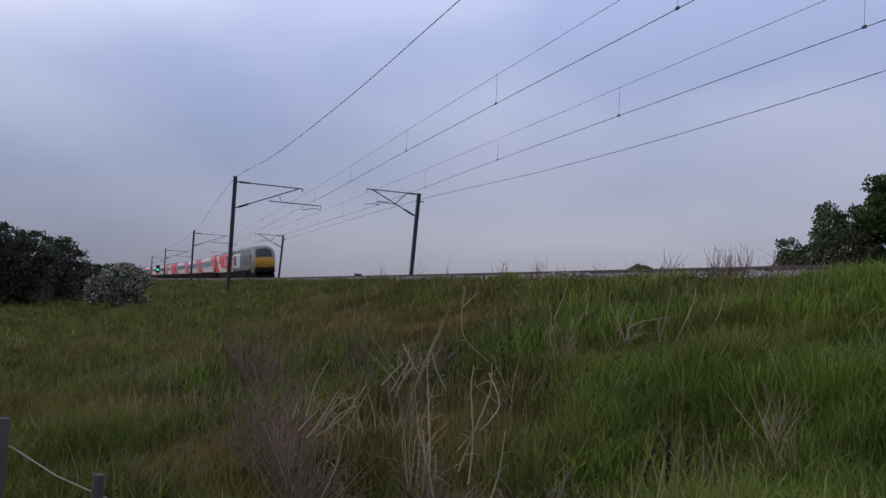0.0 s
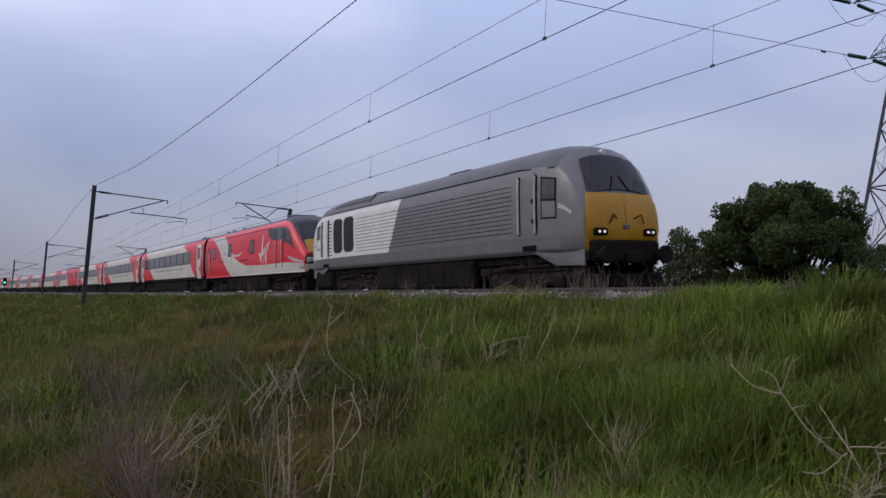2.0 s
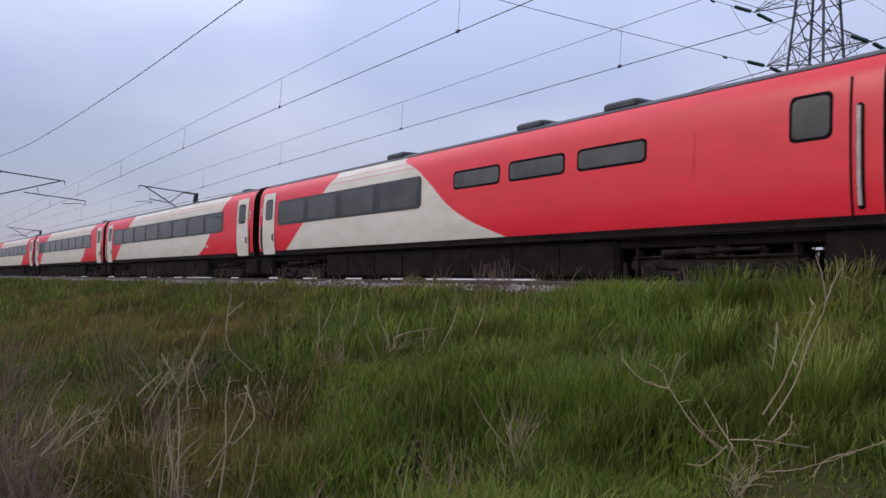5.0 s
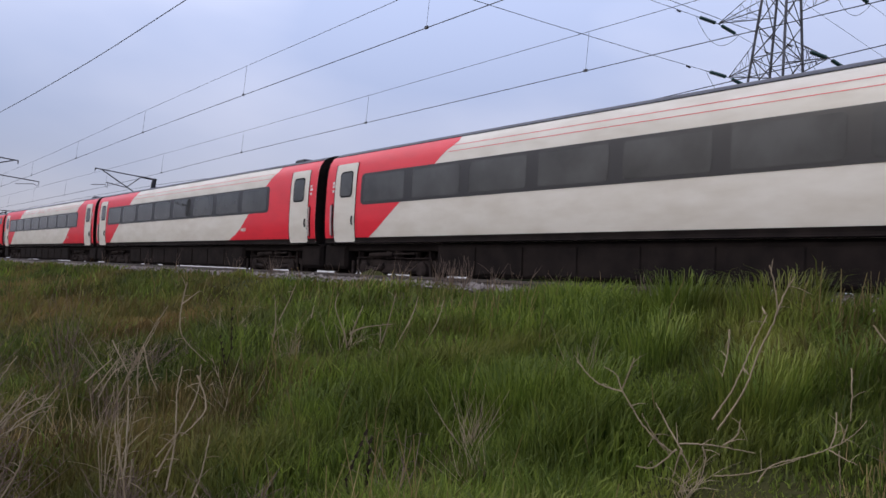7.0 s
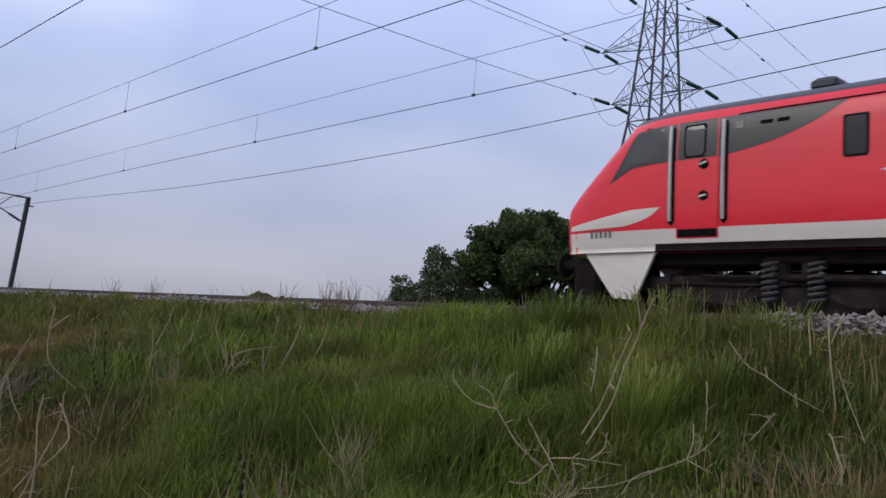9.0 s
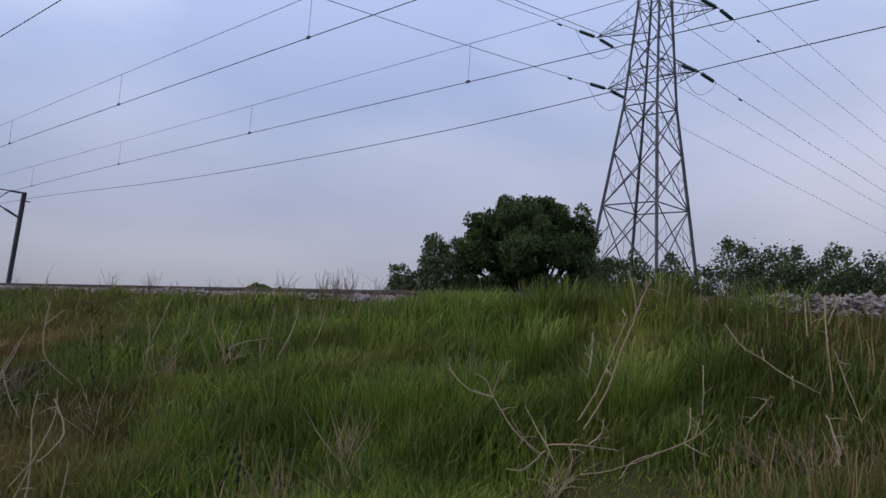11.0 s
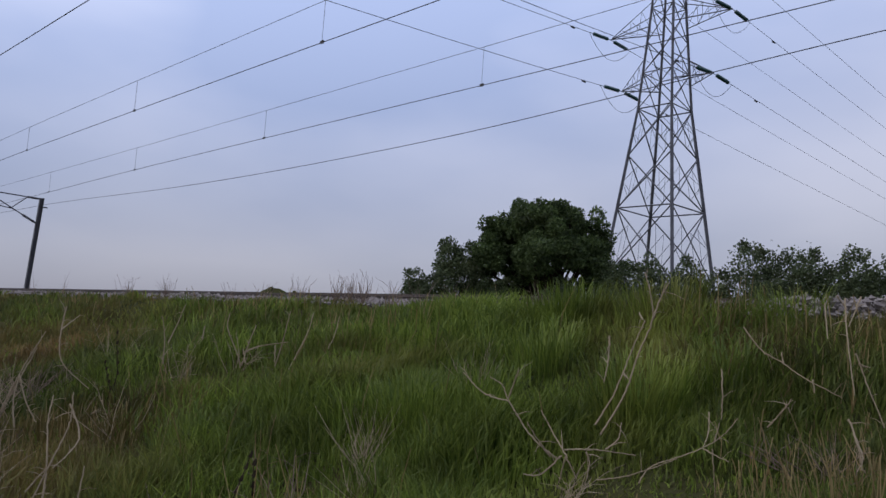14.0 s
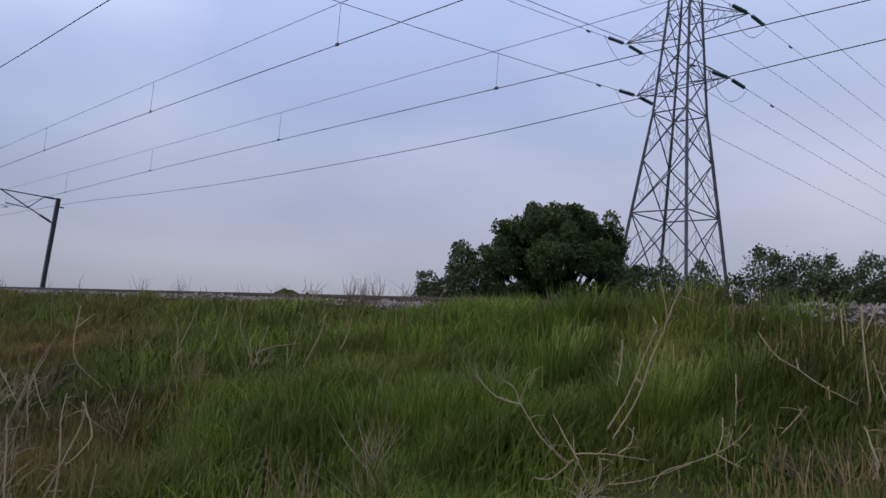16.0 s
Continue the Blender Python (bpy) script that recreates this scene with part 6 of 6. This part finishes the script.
    branch_plant("dead_weed", (69.3, 4.39, -1.72), [[(-0.09, -0.1), (-0.14, 0.08), (-0.19, 0.22), (-0.21, 0.31)], [(-0.12, 0.05), (-0.14, 0.31), (-0.16, 0.49)], [(0.09, -0.01), (0.1, 0.24), (0.08, 0.47), (0.09, 0.6)], [(0.03, 0.05), (0.12, 0.3), (0.18, 0.48), (0.18, 0.63)], [(0.17, 0.57), (0.23, 0.41), (0.13, 0.28)], [(0.21, -0.08), (0.25, 0.07), (0.27, 0.27)], [(-0.17, 0.25), (-0.15, 0.11), (-0.15, -0.07)], [(0.02, 0.15), (0.1, 0.27)], [(-0.09, -0.0), (-0.09, 0.14)]], 13, tan, DRY, 0.0052, 4)
    branch_plant("dead_weed", (78.2, 4.71, -1.85), [[(-0.01, -0.08), (0.08, 0.12), (0.11, 0.28), (0.23, 0.51)], [(-0.08, 0.28), (0.04, 0.43), (0.16, 0.51)], [(-0.05, 0.27), (0.1, 0.39), (0.22, 0.57)], [(-0.11, 0.38), (-0.07, 0.56), (-0.0, 0.7)], [(-0.02, 0.33), (0.07, 0.51)], [(-0.19, 0.36), (-0.15, 0.5)], [(-0.0, 0.29), (0.07, 0.39), (0.2, 0.46)], [(-0.1, 0.26), (-0.01, 0.4), (0.06, 0.53)], [(-0.15, 0.3), (-0.04, 0.42)]], 14, tan, DRY, 0.0048)
    k = 100
    for az, dist, n, h, sp, mat, lab in ((80.6, 5.9, 110, 0.62, 0.16, BROWN, brown), (79.2, 5.2, 90, 0.50, 0.15, BROWN, brown), (82.4, 6.6, 80, 0.62, 0.16, BROWN, brown), (82.3, 9.5, 70, 0.9, 0.22, BROWN, brown), (83.8, 11.5, 60, 0.9, 0.25, BROWN, brown), (81.2, 8.0, 40, 0.6, 0.2, BROWN, brown),
                                         (76.0, 10.5, 40, 0.85, 0.16, BROWN, brown), (75.4, 8.0, 34, 0.55, 0.14, BROWN, brown), (91, 12.5, 40, 0.5, 0.3, BROWN, brown), (88.5, 10.5, 30, 0.5, 0.25, BROWN, brown), (68.9, 4.5, 46, 0.26, 0.13, BROWN, brown), (70.6, 4.6, 24, 0.4, 0.06, BROWN, brown), (62.9, 4.3, 34, 0.24, 0.12, BROWN, brown),
                                         (71.0, 9.0, 50, 0.4, 0.22, BROWN, brown), (72.5, 6.8, 20, 0.55, 0.14, BROWN, brown), (72.0, 5.2, 8, 0.7, 0.10, DRY, tan), (62, 8.4, 10, 0.5, 0.12, DRY, tan), (66.5, 10.5, 10, 0.5, 0.2, DRY, tan),
                                         (48.4, 5.1, 17, 0.40, 0.13, DRY, "pale tuft of dry grass"), (47.6, 4.6, 12, 0.36, 0.14, DRY, "pale tuft of dry grass"), (52.6, 4.5, 12, 0.34, 0.12, BROWN, brown), (41.5, 6.2, 14, 0.45, 0.1, DRY, "pale tuft of dry grass"),
                                         (58.5, 8.6, 8, 0.42, 0.3, DRY, tan), (65.0, 7.0, 8, 0.45, 0.3, DRY, tan), (74.2, 6.2, 14, 0.5, 0.22, DRY, tan), (72.8, 8.6, 16, 0.5, 0.22, DRY, tan), (86.5, 12.5, 12, 0.5, 0.3, DRY, tan), (84.8, 8.6, 8, 0.4, 0.2, DRY, tan), (33.8, 4.42, 9, 0.13, 0.08, DRY, "fringe of pale dead bramble roots"), (18.5, 4.5, 20, 0.22, 0.2, BROWN, brown), (90, 6.0, 20, 0.4, 0.2, BROWN, brown), (85, 6.2, 14, 0.35, 0.2, BROWN, brown)):
        k += 1
        tuft = lab.startswith("pale tuft")
        weed("dead_weed", az, dist, n * 2 if tuft else int(n * 0.6) if mat is BROWN else n, h * (1.0 if tuft else 1.1), sp * (1.5 if mat is BROWN else 1.0), 0.0022 if tuft else 0.0040 if mat is BROWN else 0.0038, mat, k, lab, 0.05 if tuft else 0.75)
    weed("dock_stalk", 66.2, 8.0, 2, 0.8, 0.03, 0.007, BARK, 60, "dark seeded dock stalk in the grass", 0.1, True)
    weed("dock_stalk", 55.6, 4.2, 2, 0.5, 0.05, 0.007, BARK, 61, "dark seeded dock stalk in the grass", 0.1, True)
    # thin stalks along the crest of the bank
    for i, (az, dist, n, h) in enumerate(((70.4, 20, 3, 0.75), (72.3, 21.5, 5, 0.6), (60, 13.5, 12, 0.4), (57.5, 12.6, 14, 0.38), (55.2, 12, 12, 0.42), (52.4, 11.2, 20, 0.42), (51.4, 11, 26, 0.42), (50.5, 10.8, 22, 0.45), (48.5, 10.4, 14, 0.4),
                                          (46.6, 10.0, 10, 0.4), (64, 15.6, 14, 0.45), (66.5, 17.4, 12, 0.45), (44, 9.6, 10, 0.35), (38, 8.9, 10, 0.3), (75, 25, 10, 0.6))):
        weed("dry_crest_grass", az, dist, n, h, 0.10, 0.0045, BROWN, 200 + i, "thin dry grass stalks along the crest of the bank", 0.25)


def build_tall_tufts():
    """Fresh tall tufts of grass that stand above the rest."""
    rng = np.random.default_rng(77)
    for az, dist, n, h, sp in ((35.6, 7.9, 420, 0.5, 0.35), (29.5, 7.4, 420, 0.5, 0.38), (45.6, 5.6, 380, 0.48, 0.26), (30.0, 5.4, 420, 0.58, 0.3), (44.0, 3.4, 500, 0.42, 0.28), (47.0, 3.0, 300, 0.35, 0.3),
                               (38.5, 3.2, 420, 0.36, 0.3), (41.0, 5.9, 320, 0.42, 0.28), (25.0, 5.8, 260, 0.42, 0.3), (60, 6.2, 300, 0.4, 0.3), (50.5, 6.6, 260, 0.4, 0.3), (36.8, 6.8, 300, 0.44, 0.3), (22, 7.2, 240, 0.4, 0.35)):
        cx, cy = polar(az, dist)
        a = rng.uniform(0, 2 * math.pi, n)
        r = sp * np.sqrt(rng.random(n))
        x, y = cx + r * np.cos(a), cy + r * np.sin(a)
        z = np.array([ground_z(p, q) for p, q in zip(x, y)]) - 0.02
        hh = h * rng.uniform(0.5, 1.15, n)
        lean = hh * rng.uniform(0.1, 0.7, n)
        b = a + rng.normal(0, 0.7, n)
        w = 0.0045 * rng.uniform(0.7, 1.3, n)
        sx = np.stack([np.cos(b + 1.57) * w, np.sin(b + 1.57) * w, 0 * w], 1)
        p0 = np.stack([x, y, z], 1)
        def at(f, g):
            return p0 + np.stack([np.cos(b) * lean * f, np.sin(b) * lean * f, hh * g], 1)
        p1, p2, p3 = at(0.18, 0.45), at(0.55, 0.8), at(1.15, 0.86)
        v = np.stack([p0 - sx, p0 + sx, p1 + sx, p1 - sx, p2 + sx * 0.7, p2 - sx * 0.7, p3], 1).reshape(-1, 3)
        i = np.arange(n)[:, None] * 7
        f = np.concatenate([i + [0, 1, 2], i + [0, 2, 3], i + [3, 2, 4], i + [3, 4, 5], i + [5, 4, 6]])
        tagged(new("grass_tuft", from_arrays("grass_tuft", v, f, GRASS_VIVID)), "tall fresh green tuft of grass", "grass", kind="stuff")


def build_lineside():
    # wire fence at the foot of the bank
    e = empty("wire_fence", Matrix.Identity(4), "low post and wire fence at the foot of the bank", "fence")
    posts = []
    for x, y, h, r in ((-10.5, -4.9, 1.0, 0.045), (-7.6, -2.9, 1.0, 0.045), (-4.4, -0.64, 1.05, 0.03), (-3.88, -0.18, 0.80, 0.028), (-2.2, 0.95, 0.72, 0.04)):
        g = ground_z(x, y)
        part("post", Build().tube([(x, y, g - 0.3), (x + 0.01, y, g + h * 0.5), (x, y + 0.01, g + h)], [r, r * 0.96, r * 0.9], 8), WOOD, e, "weathered grey post")
        posts.append((x, y, g, h))
    for k in (0.87, 0.58, 0.3):
        pts = []
        for a, b in zip(posts[:-1], posts[1:]):
            for t in (0, 0.5):
                pts.append((a[0] + (b[0] - a[0]) * t, a[1] + (b[1] - a[1]) * t + 0.05, (a[2] + a[3] * k) * (1 - t) + (b[2] + b[3] * k) * t - (0.02 if t else 0)))
        pts.append((posts[-1][0], posts[-1][1] + 0.05, posts[-1][2] + posts[-1][3] * k))
        part("wire", Build().tube(pts, 0.0035, 5), CONCRETE, e, "pale grey fence wire")
    # colour light signal far down the line
    x, y = polar(89.86, 235)
    g = ground_z(x, y)
    s = empty("railway_signal", pose(x, y, g), "dark signal post showing a green light", "signal")
    top = -0.75 + 235 * math.tan(radians(0.75)) - g
    part("post", Build().tube([(0, 0, -0.2), (0, 0, top)], 0.09, 8), STEEL, s)
    part("head", Build().box(-0.1, 0.18, -0.45, 0.45, top - 0.7, top + 1.3, 0.05), BLACK, s, "black signal head")
    part("lens", Build().tube([(0.18, 0, top + 0.1), (0.24, 0, top + 0.1)], 0.2, 14), GREEN_LIGHT, s, "green lit lens")
    # small marker post by the far track
    x, y = polar(76.6, 60)
    g = ground_z(x, y)
    mk = empty("marker_post", pose(x, y, g - 0.1), "short grey lineside marker post", "post")
    part("post", Build().box(-0.12, 0.12, -0.2, 0.2, 0, 0.95, 0.02), CONCRETE, mk)
    part("plate", Build().box(0.12, 0.15, -0.28, 0.28, 0.62, 1.05, 0.01), GREYMARK, mk)
    # dark heaps of old bags and spoil on the far ballast edge
    rng = np.random.default_rng(9)
    for az, dist, w, h in ((57.2, 17.5, 1.1, 0.36), (55.6, 17.2, 0.8, 0.30), (53.8, 17.8, 1.4, 0.34)):
        x, y = polar(az, dist)
        rows = [[(w * math.cos(a) * r * (1 + 0.2 * noise.noise((a * 2, r * 3, az))), 0.5 * w * math.sin(a) * r, -0.15 + (h + 0.15) * math.cos(r * 1.5) * (1 + 0.25 * noise.noise((a, r * 4, az + 2)))) for a in np.linspace(0, 2 * math.pi, 17)] for r in np.linspace(0.02, 1, 7)]
        o = Build().grid(rows).ob("spoil_heap", SOIL, smooth=True)
        o.matrix_basis = pose(x, y, -0.28)
        tagged(o, "low dark heap of spoil beside the track", "heap")


build_ground()
build_track()
for mx_, my_, tw, kd in ((-49.2, 4.05, 1, "near"), (-103.7, 4.1, 1, "near"), (-166, 1.6, 1, "near"), (-221, -1.0, 1, "near"), (-49.2, 15.1, -1, "far"), (-101, 14.2, -1, "far"), (-167, 13.0, -1, "far")):
    build_mast(mx_, my_, tw, 5.66, kd)
build_wires()
build_pylon()
build_trees()
build_lineside()
CARS = build_train()
build_weeds()
build_tall_tufts()
build_grass()


def motions():
    """The train runs along the arc at an even speed, leaning with the cant of the track."""
    for e, q, turn in CARS:
        rows = []
        for t in (0, 1, 2, 3, 4, 5, 6, 7, 8, 8.6, 9, 10, 11, 12, 13, 14, 15, 16):
            s = START + SPEED * t - q + 1.15 * max(0.0, t - 8.6)
            x, y, z = arc(s, 0.0)
            rows.append((float(t), pose(x, y, z, CANT if turn == 0 else -CANT, 0, -math.degrees(s / R) + turn)))
        walk(e, rows)


motions()
